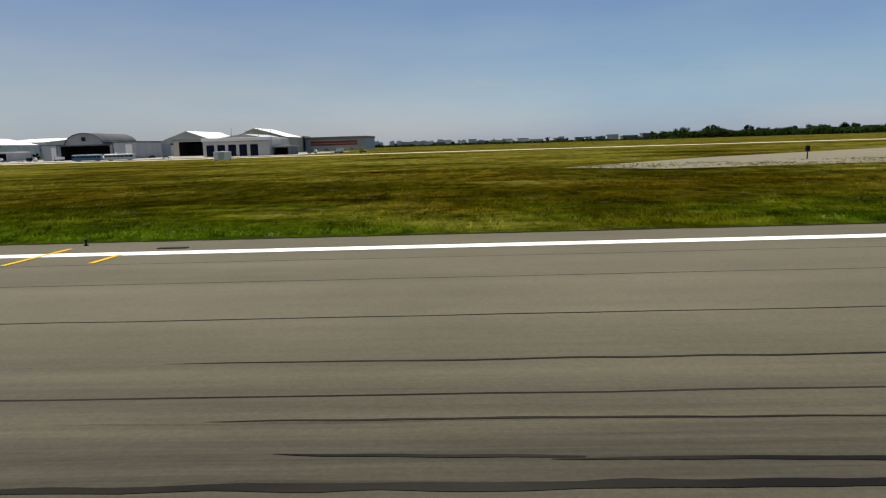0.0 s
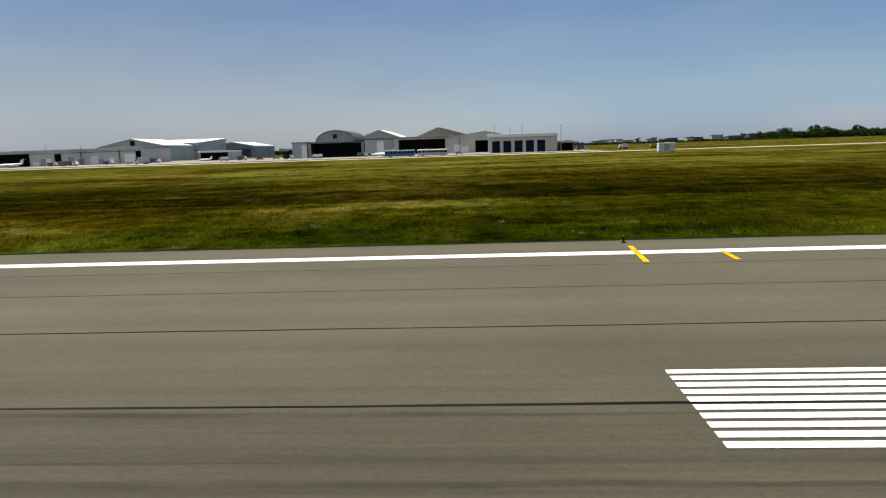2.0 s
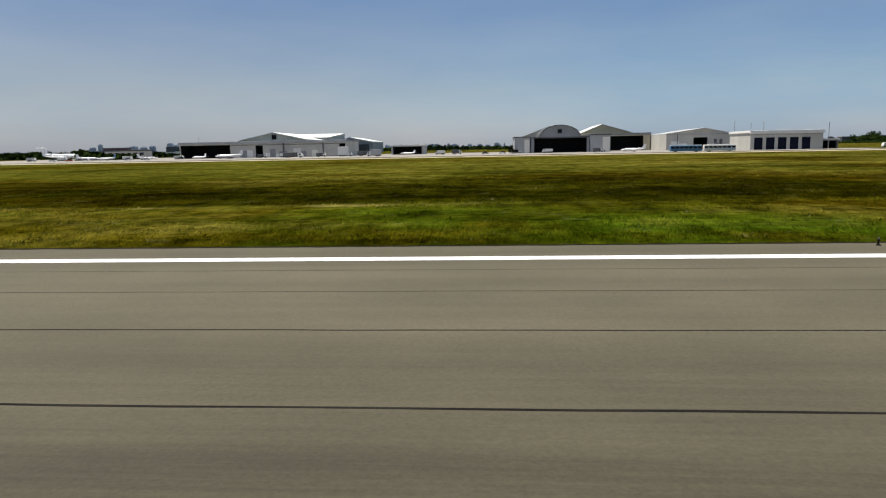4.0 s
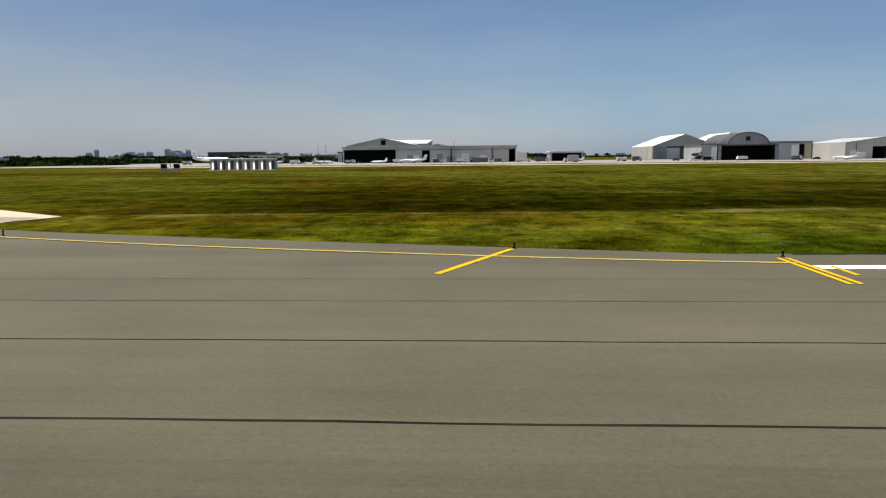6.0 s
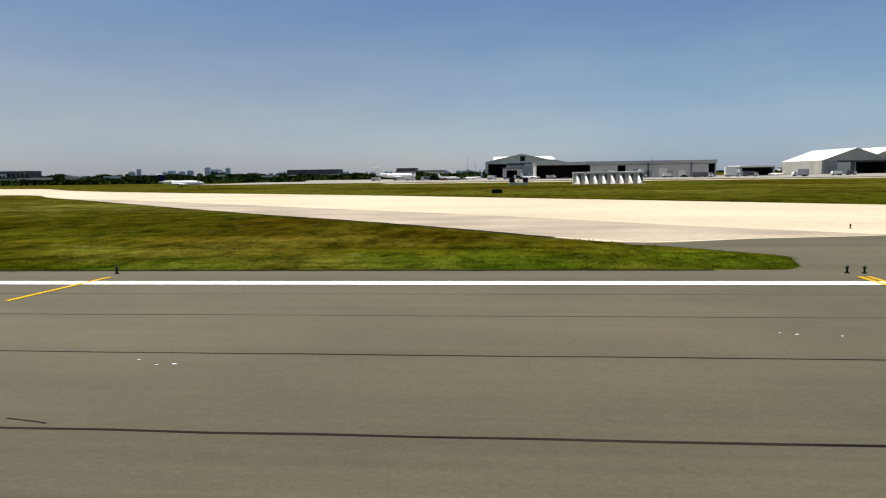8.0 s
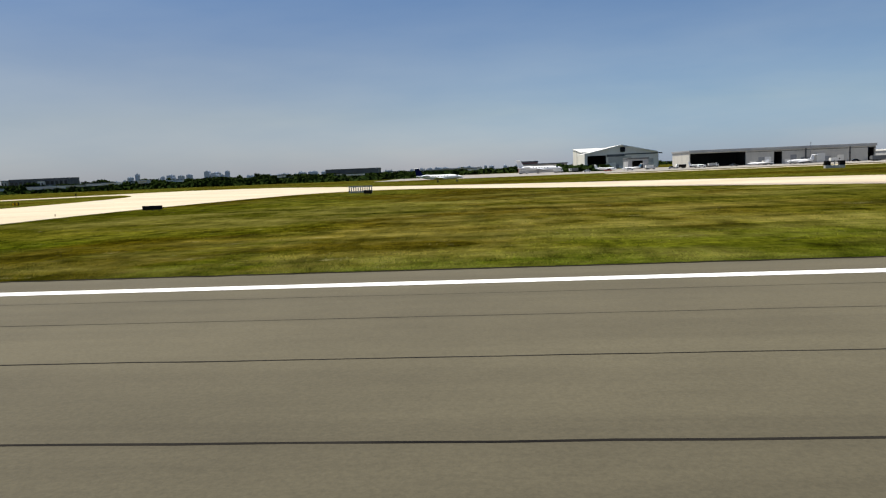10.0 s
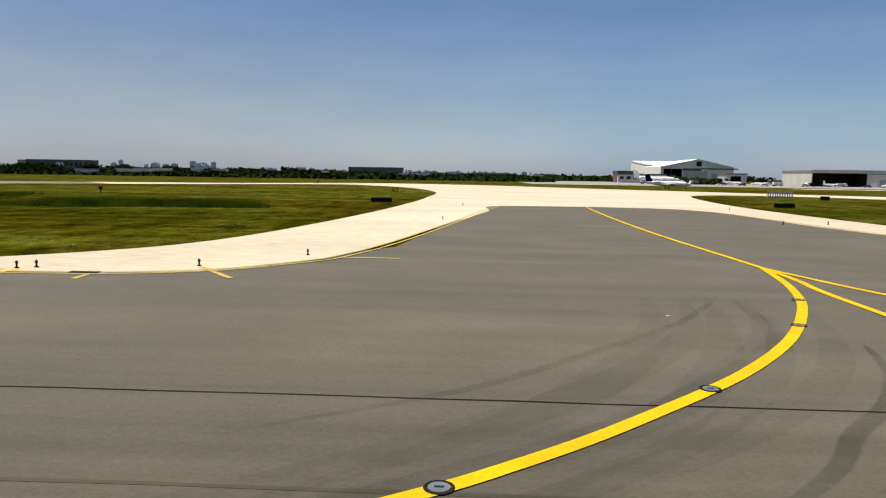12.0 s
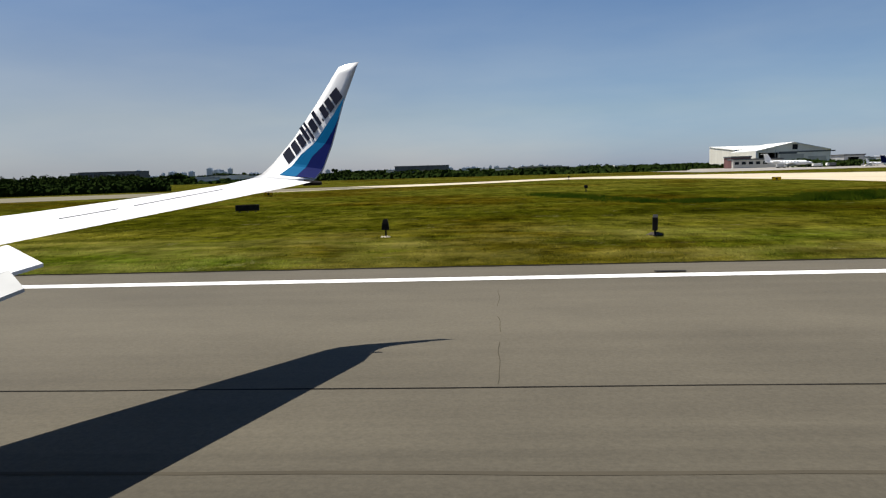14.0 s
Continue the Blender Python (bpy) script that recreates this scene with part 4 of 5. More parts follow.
tufts("grass_tufts", "rough grass fringe along the runway edge", 60000, edge_strip, 0.04, 0.012, M_BLADE, 1)
def inside(poly, x, y):
    odd = False
    for (xa, ya), (xb, yb) in zip(poly, poly[1:] + poly[:1]):
        if (ya > y) != (yb > y) and x < xa + (y - ya) * (xb - xa) / (yb - ya):
            odd = not odd
    return odd


PAVED = [EXIT, CROSS, LOWER + THROAT + UPPER]


def meadow(rng):
    while True:
        x, y = rng.uniform(-440, 24), 13.62 + 1.8 * rng.random() ** 2.6
        if not any(inside(p, x, y) for p in PAVED):
            return x, y


tufts("grass_tufts", "uneven airfield grass standing beside the runway", 60000, meadow, 0.04, 0.014, M_BLADE, 3)


def open_field(rng):
    """Rank grass out in the field, thinning with distance."""
    while True:
        x, y = rng.uniform(-160, 30), 14.0 + 34 * rng.random() ** 1.8
        if noise.noise((x * 0.21, y * 0.12, 2.0)) > rng.uniform(-0.45, 0.25):
            return x, y


def mown_field(rng):
    while True:
        x, y = rng.uniform(-440, -150), 14.0 + 30 * rng.random() ** 1.8
        if noise.noise((x * 0.21, y * 0.12, 6.0)) > rng.uniform(-0.45, 0.25) and not any(inside(p, x, y) for p in PAVED):
            return x, y


tufts("grass_tufts", "rank uneven grass standing out in the field", 42000, open_field, 0.11, 0.03, M_BLADE, 21)
tufts("grass_tufts", "short uneven mown grass of the field", 46000, mown_field, 0.06, 0.024, M_BLADE, 22)
REEDS = smooth_line([(-379, 52), (-376.6, 46), (-374, 37.5), (-370, 36.5), (-366, 35.4), (-361.5, 36.8), (-357.0, 37.2)], 12)


def reed_band(first, last):
    def place(rng):
        while True:
            p = REEDS[rng.randrange(len(REEDS))]
            x = p.x + rng.gauss(0, 0.7)
            if first <= x < last and noise.noise((x * 0.55, 4.0, 0)) + 0.18 + 0.22 * (x + 366) / 10 > rng.uniform(-0.35, 0.3):
                return x, p.y + rng.gauss(0, 0.45)
    return place


tufts("reeds", "short dark green reeds along a wet ditch", 3000, reed_band(-380, -367), 0.24, 0.022, M_REED, 5)
tufts("reeds", "dark green tall reeds along a wet ditch", 3200, reed_band(-367, -355), 0.5, 0.03, M_REED, 6)
tufts("reeds", "dark green tall reeds along a wet ditch", 3400, reed_band(-367, -355), 0.33, 0.03, M_REED, 7)


# ---- hangars and sheds ----
def wall_with_openings(t, x0, x1, y, h, openings, material, thick=0.35, name="wall"):
    """A front wall, in panels and lintels round its openings. openings: x from, x to, height."""
    x = x0
    for a, b, oh in sorted(openings):
        if a > x + 0.02:
            part(name, one_box(x, a, y, y + thick, 0, h), material, t)
        if oh < h - 0.05:
            part("lintel", one_box(a, b, y, y + thick, oh, h), material, t)
        x = b
    if x1 > x + 0.02:
        part(name, one_box(x, x1, y, y + thick, 0, h), material, t)


def hangar(label, x0, x1, y0, deep, eave, peak, openings=(), wall=None, roof=None, shape="gable", ridge=None, vent=None, doors=(), fascia=None, trims=(), slab=0.22):
    wall, roof = wall or M_SHEET, roof or M_ROOFW
    t = thing("hangar", label, "hangar", "hangars beside the apron", ((x0 + x1) / 2, y0, 0.02))
    w = (x1 - x0) / 2
    c = (x0 + x1) / 2
    ops = [(a - c, b - c, h) for a, b, h in openings]
    wall_with_openings(t, -w, w, 0, eave, ops, wall)
    part("wall", one_box(-w, -w + 0.35, 0.352, deep, 0, eave), wall, t)
    part("wall", one_box(w - 0.35, w, 0.352, deep, 0, eave), wall, t)
    part("wall", one_box(-w + 0.352, w - 0.352, deep - 0.35, deep, 0, eave), wall, t)
    part("floor", one_box(-w + 0.36, w - 0.36, 0.36, deep - 0.36, -0.1, 0.01), M_DARK, t)
    # added black panels behind each opening carry the interior's shade in their colour
    for a, b, h in ops:
        part("inner_wall", one_box(a + 0.05, b - 0.05, min(9, deep * 0.5), min(9, deep * 0.5) + 0.2, 0.012, max(eave - 0.1, h)), M_DARK, t, "black panel painted as the shade inside the hangar")
        for e in (a, b - 0.06):
            part("inner_wall", one_box(e, e + 0.06, 0.36, min(9, deep * 0.5) - 0.01, 0.012, h + 0.015), M_DARK, t, "black panel painted as the shade inside the hangar")
        part("ceiling_panel", one_box(a, b, 0.36, min(9, deep * 0.5), h + 0.02, h + 0.2), M_DARK, t)
    r = (ridge - c) if ridge is not None else 0.0
    if shape == "gable":
        prof = [(-w, eave), (r, peak), (w, eave)]
    elif shape == "arch":
        prof = [(-w * 0.705 * math.cos(math.pi * i / 16), eave + (peak - eave) * math.sin(math.pi * i / 16) ** 1.08) for i in range(17)]
    else:
        prof = [(-w, peak), (w, peak)]
    if shape == "shed":
        bm = bmesh.new()
        loft(bm, [[(-w - 0.2, -0.4, eave + 0.01), (w + 0.2, -0.4, eave + 0.01), (w + 0.2, -0.4, eave + slab), (-w - 0.2, -0.4, eave + slab)], [(-w - 0.2, deep, peak), (w + 0.2, deep, peak), (w + 0.2, deep, peak + slab), (-w - 0.2, deep, peak + slab)]])
        part("roof", bm, roof, t)
        for e in (-w, w - 0.3):
            bm = bmesh.new()
            loft(bm, [[(x, 0.4, eave), (x, deep - 0.01, eave), (x, deep - 0.01, peak - 0.02), (x, 0.4, eave + 0.02)] for x in (e, e + 0.3)])
            part("gable_wall", bm, wall, t)
    elif shape != "flat":
        bm = bmesh.new()
        loft(bm, [[(x, 0.0, z) for x, z in prof] + [(prof[-1][0], 0.0, eave - 0.01), (prof[0][0], 0.0, eave - 0.01)], [(x, 0.3, z) for x, z in prof] + [(prof[-1][0], 0.3, eave - 0.01), (prof[0][0], 0.3, eave - 0.01)]])
        part("gable_wall", bm, wall, t)
        for (xa, za), (xb, zb) in zip(prof, prof[1:]):
            bm = bmesh.new()
            loft(bm, [[(xa, -0.4, za + 0.01), (xb, -0.4, zb + 0.01), (xb, -0.4, zb + slab), (xa, -0.4, za + slab)], [(xa, deep + 0.2, za + 0.01), (xb, deep + 0.2, zb + 0.01), (xb, deep + 0.2, zb + slab), (xa, deep + 0.2, za + slab)]])
            part("roof", bm, roof, t)
    else:
        part("roof", one_box(-w - 0.25, w + 0.25, -0.3, deep + 0.2, eave + 0.004, peak, 0.03), roof, t)
        if fascia:
            part("fascia", one_box(-w - 0.2, w + 0.2, -0.42, -0.305, eave - 0.25, peak - 0.06), fascia, t)
    if shape == "arch":
        part("roof", one_box(-w, w, 0.31, deep + 0.1, eave + 0.004, eave + 0.12), M_SHEET3, t, "flat roof beside the arch")
    if vent:
        vx, vz, vs = vent
        part("vent", one_box(vx - c - vs, vx - c + vs, -0.12, -0.004, vz - vs, vz + vs), M_DARK, t, "square black vent")
    for a, b, h, m in doors:
        part("door", one_box(a - c, b - c, -0.07, -0.004, 0.02, h, 0.01), m, t)
    for a, b, za, zb, m in trims:
        part("trim", one_box(a - c, b - c, -0.1, -0.075, za, zb), m, t)
    return t


# long flat-roofed hangar row
hangar("long grey flat-roofed hangar with wide dark doorway", -238.3, -182.4, 224, 21, 4.75, 5.3, [(-238.0, -221.1, 4.25), (-212.6, -210.1, 3.9), (-184.7, -182.7, 4.1)], M_SHEET2, M_SHEETM, "flat", fascia=M_SHEET,
       doors=[(-209.5, -203.8, 3.6, M_SHEET2), (-201.3, -197.6, 2.6, M_SHEET3), (-196.5, -190.5, 3.4, M_SHEET2), (-219.6, -213.6, 3.3, M_SHEET2)], trims=[(-203.4, -202.9, 0, 4.7, M_SHEET3), (-190.2, -189.8, 0, 4.7, M_SHEET3), (-221, -182.5, 4.0, 4.15, M_SHEET3)])
hangar("grey gabled hangar with white roof and black vent", -257.5, -224.0, 330, 33, 6.8, 10.4, [(-256.2, -247.6, 6.3)], M_PALE, M_ROOFW, "gable", -240.5, (-240.0, 8.7, 1.15), doors=[(-246.6, -236.0, 5.4, M_SHEET2), (-234, -226, 4.2, M_SHEET2)], trims=[(-247.4, -239.0, 5.5, 6.6, M_SHEET3), (-239.0, -222.0, 6.2, 6.75, M_SHEET3)], slab=0.55)
hangar("pale tall hangar hall with a sloping white roof", -254.5, -222.0, 366, 40, 8.3, 11.0, [], M_PALE, M_ROOFW, "shed", trims=[(-254.3, -222.2, 4.4, 4.9, M_SHEETM)], slab=0.5)
hangar("wide grey hangar with a long white roof", -228.5, -206.0, 408, 40, 6.0, 8.6, [], M_SHEET, M_ROOFW, "gable", -219.5, doors=[(-219, -208, 5, M_SHEET3)], slab=0.7)
hangar("small grey shed with a dark doorway", -249, -241.5, 268, 10, 3.6, 4.1, [(-247.5, -243.5, 3.0)], M_SHEET, M_SHEET3, "flat")
hangar("low shed open at the front with a pale roof", -170.0, -158.8, 240, 12, 2.9, 3.4, [(-169.4, -159.4, 2.7)], M_SHEET, M_ROOFW, "flat")
hangar("pale gabled hangar with white roof and tall doors", -125.0, -99.6, 284, 39, 5.1, 9.7, [(-112.4, -101.0, 4.4)], M_SHEET2, M_ROOFW, "gable", -112.3, doors=[(-119.3, -114.4, 4.3, M_PALE), (-124.3, -119.4, 4.9, M_SHEET)], trims=[(-114.3, -112.7, 0.02, 4.9, M_SHEET3), (-119.4, -101.0, 4.42, 5.08, M_SHEET3)])
hangar("tan gabled hangar with a long white roof", -99.3, -74.8, 300, 28, 6.4, 10.5, [], M_TAN, M_ROOFW, "gable", -89.0)
hangar("dark arched hangar with a wide black doorway", -123.4, -106.2, 211, 22, 4.55, 8.0, [(-122.5, -106.9, 4.3)], M_SHEETM, M_ROOFD, "arch", vent=(-114.9, 6.3, 0.62), trims=[(-123.3, -106.3, 4.32, 4.6, M_SHEET3)])
hangar("grey lean-to annex beside the arched hangar", -128.3, -123.7, 211, 18, 4.6, 4.9, [], M_SHEET, M_SHEET3, "flat", doors=[(-125.4, -123.9, 4.0, M_PALE)])
hangar("grey lean-to annex with a tall pale door", -105.9, -99.9, 211.3, 20, 4.9, 5.35, [], M_SHEET, M_SHEET3, "flat", doors=[(-102.2, -100.1, 4.4, M_PALE)])
hangar("low tan hangar with a wide dark doorway", -101.5, -80.95, 245, 18, 5.5, 6.0, [(-99.7, -83.2, 5.0)], M_TAN, M_ROOFT, "flat", fascia=M_SHEETM)
hangar("pale gabled workshop with a dark doorway", -80.7, -61.4, 223.4, 26, 4.9, 6.5, [(-72.4, -68.1, 3.8)], M_SHEET2, M_SHEET, "gable", -69.2, doors=[(-64.5, -63.6, 3.2, M_SHEET3), (-66.2, -65.3, 3.2, M_SHEET3)], trims=[(-77.4, -77.2, 0.02, 4.9, M_SHEET3), (-80.6, -61.5, 4.7, 4.85, M_SHEET)])
bays = [(-67.45 + 2.98 * i, -65.35 + 2.98 * i, 3.1, M_NAVY) for i in range(5)]
# the grey strip below the roof stands in for the eave's shade
hangar("white flat-roofed service building with five navy doors", -68.4, -50.3, 186, 16, 4.35, 4.95, [], M_SHEET2, M_ROOFW, "flat", doors=bays, fascia=M_ROOFW, trims=[(-68.2, -50.5, 3.75, 3.95, M_SHEET)])
hangar("dark lean-to shelter beside the service building", -49.9, -45.6, 188, 10, 2.2, 2.6, [(-49.6, -45.9, 2.0)], M_SHEET3, M_SHEET, "flat")
hangar("red and grey clad terminal shed", -76.0, -46.0, 338, 30, 5.4, 6.6, [], M_SHEET, M_ROOFT, "flat", doors=[(-73.5, -50.5, 2.3, M_SHEET2)], trims=[(-73.4, -50.4, 2.4, 3.2, M_BRICK), (-73.4, -50.4, 3.5, 4.6, M_BRICK)])
hangar("brown brick-clad block behind the hangars", -84.5, -76.6, 330, 20, 6.6, 7.2, [], M_SHEET3, M_SHEET3, "flat")
# thin pale and grey patches low on the walls, each of its own size
rng = random.Random(12)
for t in [o for o in bpy.data.objects if o.name.startswith("hangar") and not o.parent]:
    x, y = t.matrix_basis.translation.x, t.matrix_basis.translation.y
    if not (222 < y < 236 or y == 330):
        continue
    doors = sorted((min(v.co.x for v in c.data.vertices), max(v.co.x for v in c.data.vertices)) for c in t.children if c.name.startswith("wall") and min(v.co.y for v in c.data.vertices) < 0.1)
    for a, b in doors:
        k = a + rng.uniform(0.2, 1.5)
        while k < b - 1.6:
            w, h = rng.uniform(1.2, 2.6), rng.uniform(1.0, 3.1)
            if k + w < b:
                part("cladding_sheet", one_box(k, k + w - 0.03, -0.10, -0.076, 0.05, h, 0.006), rng.choice((M_PALE, M_ROOFW, M_SHEET2, M_SHEETM)), t)
            k += w + rng.choice((0, 0, 0.6, 1.8))

# ---- vehicles and aircraft on the aprons ----
def wheel(parent, x, y, r, w):
    bm = bmesh.new()
    tube(bm, (x, y - w / 2, r), (x, y + w / 2, r), r, r, 12)
    ob = part("wheel", bm, M_TYRE, parent)
    bm = bmesh.new()
    tube(bm, (x, y - w / 2 - 0.008, r), (x, y - w / 2 - 0.002, r), r * 0.55, r * 0.5, 10)
    part("rim", bm, M_STEEL, ob)


def car(label, paint, at, turn=0.0, long=2.2, high=0.75):
    t = thing("car", label, "car", "vehicles parked by the hangars", at, turn)
    h = long / 2
    bm = bmesh.new()
    side = [(-h, 0.14), (-h, 0.36), (-h * 0.9, 0.42), (-h * 0.5, 0.45), (h * 0.45, 0.45), (h * 0.95, 0.40), (h, 0.30), (h, 0.14)]
    loft(bm, [[(x, -0.42, z) for x, z in side], [(x, 0.42, z) for x, z in side]])
    part("body", bm, paint, t)
    bm = bmesh.new()
    top = [(-h * 0.72, 0.452), (-h * 0.5, high), (h * 0.15, high), (h * 0.5, 0.452)]
    loft(bm, [[(x, -0.36, z) for x, z in top], [(x, 0.36, z) for x, z in top]])
    part("cabin", bm, M_GLASSY, t)
    part("roof", one_box(-h * 0.5, h * 0.15, -0.34, 0.34, high + 0.002, high + 0.03), paint, t)
    for x in (-h * 0.62, h * 0.62):
        for y in (-0.38, 0.38):
            wheel(t, x, y, 0.16, 0.12)
    return t


def truck(label, paint, at, turn=0.0, long=3.6, high=1.7):
    t = thing("truck", label, "truck", "vehicles parked by the hangars", at, turn)
    part("cargo_box", one_box(-long / 2, long * 0.22, -0.6, 0.6, 0.42, high, 0.03), paint, t)
    bm = bmesh.new()
    side = [(long * 0.235, 0.3), (long * 0.235, 1.25), (long * 0.40, 1.25), (long * 0.47, 0.8), (long * 0.5, 0.75), (long * 0.5, 0.3)]
    loft(bm, [[(x, -0.55, z) for x, z in side], [(x, 0.55, z) for x, z in side]])
    part("cab", bm, M_RED if "red cab" in label else M_ROOFW, t)
    part("windscreen", one_box(long * 0.3, long * 0.41, -0.556, 0.556, 0.82, 1.14), M_GLASSY, t)
    part("chassis", one_box(-long / 2, long * 0.22, -0.4, 0.4, 0.25, 0.41), M_BLACK, t)
    for x in (-long * 0.36, -long * 0.2, long * 0.36):
        for y in (-0.48, 0.48):
            wheel(t, x, y, 0.25, 0.16)
    return t


def bus(label, paint, at, turn=0.0, long=7.2):
    t = thing("bus", label, "bus", "vehicles parked by the hangars", at, turn)
    part("body", one_box(-long / 2, long / 2, -0.65, 0.65, 0.22, 1.55, 0.08), paint, t)
    for i in range(7):
        x = -long / 2 + long * (i + 0.5) / 7
        part("window", one_box(x - long / 17, x + long / 17, -0.657, -0.651, 0.85, 1.3), M_GLASSY, t)
    part("roof", one_box(-long / 2 + 0.1, long / 2 - 0.1, -0.55, 0.55, 1.552, 1.66, 0.03), M_ROOFW, t)
    for x in (-long * 0.32, long * 0.34):
        for y in (-0.55, 0.55):
            wheel(t, x, y, 0.24, 0.16)
    return t


def jet(label, at, turn, long, tail_paint, prop=False):
    """A small aircraft, nose towards +x before it is turned; long in metres."""
    t = thing("aircraft", label, "aircraft", "aircraft parked about the airfield", at, turn)
    k = long / 8.0
    z0 = 0.85 * k
    prof = [(-4.0, 0.05, 0.25), (-3.2, 0.22, 0.16), (-2.0, 0.36, 0.05), (-0.5, 0.42, 0), (1.8, 0.42, 0), (2.8, 0.36, -0.02), (3.5, 0.22, -0.08), (3.95, 0.06, -0.12)]
    bm = bmesh.new()
    loft(bm, [[(x * k, r * k * math.cos(a * math.pi / 6), z0 + (dz + r * math.sin(a * math.pi / 6)) * k) for a in range(12)] for x, r, dz in prof])
    for f in bm.faces:
        f.smooth = True
    body = part("fuselage", bm, M_PLANE, t)
    for i in range(6):
        x = (-1.2 + 0.5 * i) * k
        part("cabin_window", one_box(x - 0.09 * k, x + 0.09 * k, -0.425 * k, -0.40 * k, z0 + 0.1 * k, z0 + 0.24 * k), M_GLASSY, body)
    part("windscreen", one_box(2.75 * k, 3.05 * k, -0.3 * k, 0.3 * k, z0 + 0.14 * k, z0 + 0.30 * k), M_GLASSY, body)
    for s in (-1, 1):
        bm = bmesh.new()
        loft(bm, [[(1.0 * k, 0.3 * s * k, z0 - 0.25 * k), (-0.7 * k, 0.3 * s * k, z0 - 0.25 * k), (-0.7 * k, 0.3 * s * k, z0 - 0.15 * k), (0.6 * k, 0.3 * s * k, z0 - 0.10 * k)], [(-0.5 * k, 3.6 * s * k, z0 + 0.0), (-1.05 * k, 3.6 * s * k, z0 + 0.0), (-1.05 * k, 3.6 * s * k, z0 + 0.04 * k), (-0.6 * k, 3.6 * s * k, z0 + 0.05 * k)]])
        part("wing", bm, M_PLANE, t)
        bm = bmesh.new()
        ty = 0.05
        tz = 1.55 if not prop else 0.3
        loft(bm, [[(-3.5 * k, ty * s * k, z0 + tz * k), (-4.2 * k, ty * s * k, z0 + tz * k), (-4.2 * k, ty * s * k, z0 + (tz + 0.05) * k), (-3.6 * k, ty * s * k, z0 + (tz + 0.06) * k)], [(-4.05 * k, 1.35 * s * k, z0 + tz * k), (-4.4 * k, 1.35 * s * k, z0 + tz * k), (-4.4 * k, 1.35 * s * k, z0 + (tz + 0.03) * k), (-4.1 * k, 1.35 * s * k, z0 + (tz + 0.03) * k)]])
        part("tailplane", bm, M_PLANE, t)
        if not prop:
            bm = bmesh.new()
            tube(bm, (-2.9 * k, 0.62 * s * k, z0 + 0.28 * k), (-1.7 * k, 0.62 * s * k, z0 + 0.28 * k), 0.17 * k, 0.22 * k, 12)
            part("engine", bm, M_PLANE, t)
        bm = bmesh.new()
        tube(bm, (-0.4 * k, 0.75 * s * k, 0.14 * k), (-0.4 * k, 0.75 * s * k, z0 - 0.15 * k), 0.05 * k, 0.05 * k, 6)
        part("gear_leg", bm, M_STEEL, t)
        wheel(t, -0.4 * k, 0.75 * s * k, 0.16 * k, 0.1 * k)
    bm = bmesh.new()
    loft(bm, [[(-2.7 * k, -0.05 * k, z0 + 0.25 * k), (-2.7 * k, 0.05 * k, z0 + 0.25 * k), (-3.95 * k, 0.04 * k, z0 + 0.3 * k), (-3.95 * k, -0.04 * k, z0 + 0.3 * k)], [(-3.55 * k, -0.03 * k, z0 + 1.58 * k), (-3.55 * k, 0.03 * k, z0 + 1.58 * k), (-4.25 * k, 0.02 * k, z0 + 1.58 * k), (-4.25 * k, -0.02 * k, z0 + 1.58 * k)]])
    part("fin", bm, tail_paint, t)
    bm = bmesh.new()
    tube(bm, (2.9 * k, 0, 0.14 * k), (2.9 * k, 0, z0 - 0.3 * k), 0.04 * k, 0.04 * k, 6)
    part("gear_leg", bm, M_STEEL, t)
    wheel(t, 2.9 * k, 0, 0.14 * k, 0.09 * k)
    return t


jet("white business jet with a dark blue tail", (-309.0, 127, 0.02), 6, 8.6, M_BLUE)
jet("white jet airliner parked tail to the grass", (-284.2, 232, 0.02), -4, 15.0, M_PLANE)
for x, y, r, n, f in ((-240.5, 207, 20, 6.0, M_PLANE), (-224.0, 206, 160, 5.5, M_PLANE), (-213.5, 203, -170, 8.0, M_PLANE), (-265.3, 216, 10, 7.0, M_PLANE), (-97.4, 190, 175, 6.5, M_PLANE), (-162.8, 228, 170, 5.0, M_PLANE), (-258, 214, 185, 6.0, M_BUS)):
    jet("small white parked aircraft before the hangars", (x, y, 0.02), r, n, f, prop=(n < 6))
bus("light blue and white apron bus", M_BUS, (-89.8, 167, 0.0), 0)
bus("white apron bus with dark windows", M_ROOFW, (-82.0, 167.4, 0.0), 0)
for x, y, m, w in ((-260, 206, M_ROOFW, "white"), (-247.5, 208, M_SHEET, "silver"), (-239.9, 205, M_ROOFW, "white"), (-230.3, 207, M_SHEET3, "dark grey"), (-214.3, 206, M_SHEET, "silver"), (-196, 208, M_BLACK, "black"), (-266, 207, M_RED, "red"), (-272, 208, M_ROOFW, "white"), (-132, 206, M_ROOFW, "white"), (-103.5, 204, M_SHEET, "silver"), (-94.5, 212, M_BLACK, "black"), (-76, 180, M_ROOFW, "white"), (-137, 206, M_SHEET3, "dark grey"), (-58, 330, M_ROOFW, "white"), (-52, 330, M_SHEET, "silver"), (-64, 330, M_RED, "red"), (-69, 330, M_ROOFW, "white")):
    car(w + " car parked before the hangars", m, (x, y, 0.02), random.choice((0, 180)), 2.2)
random.seed(31)
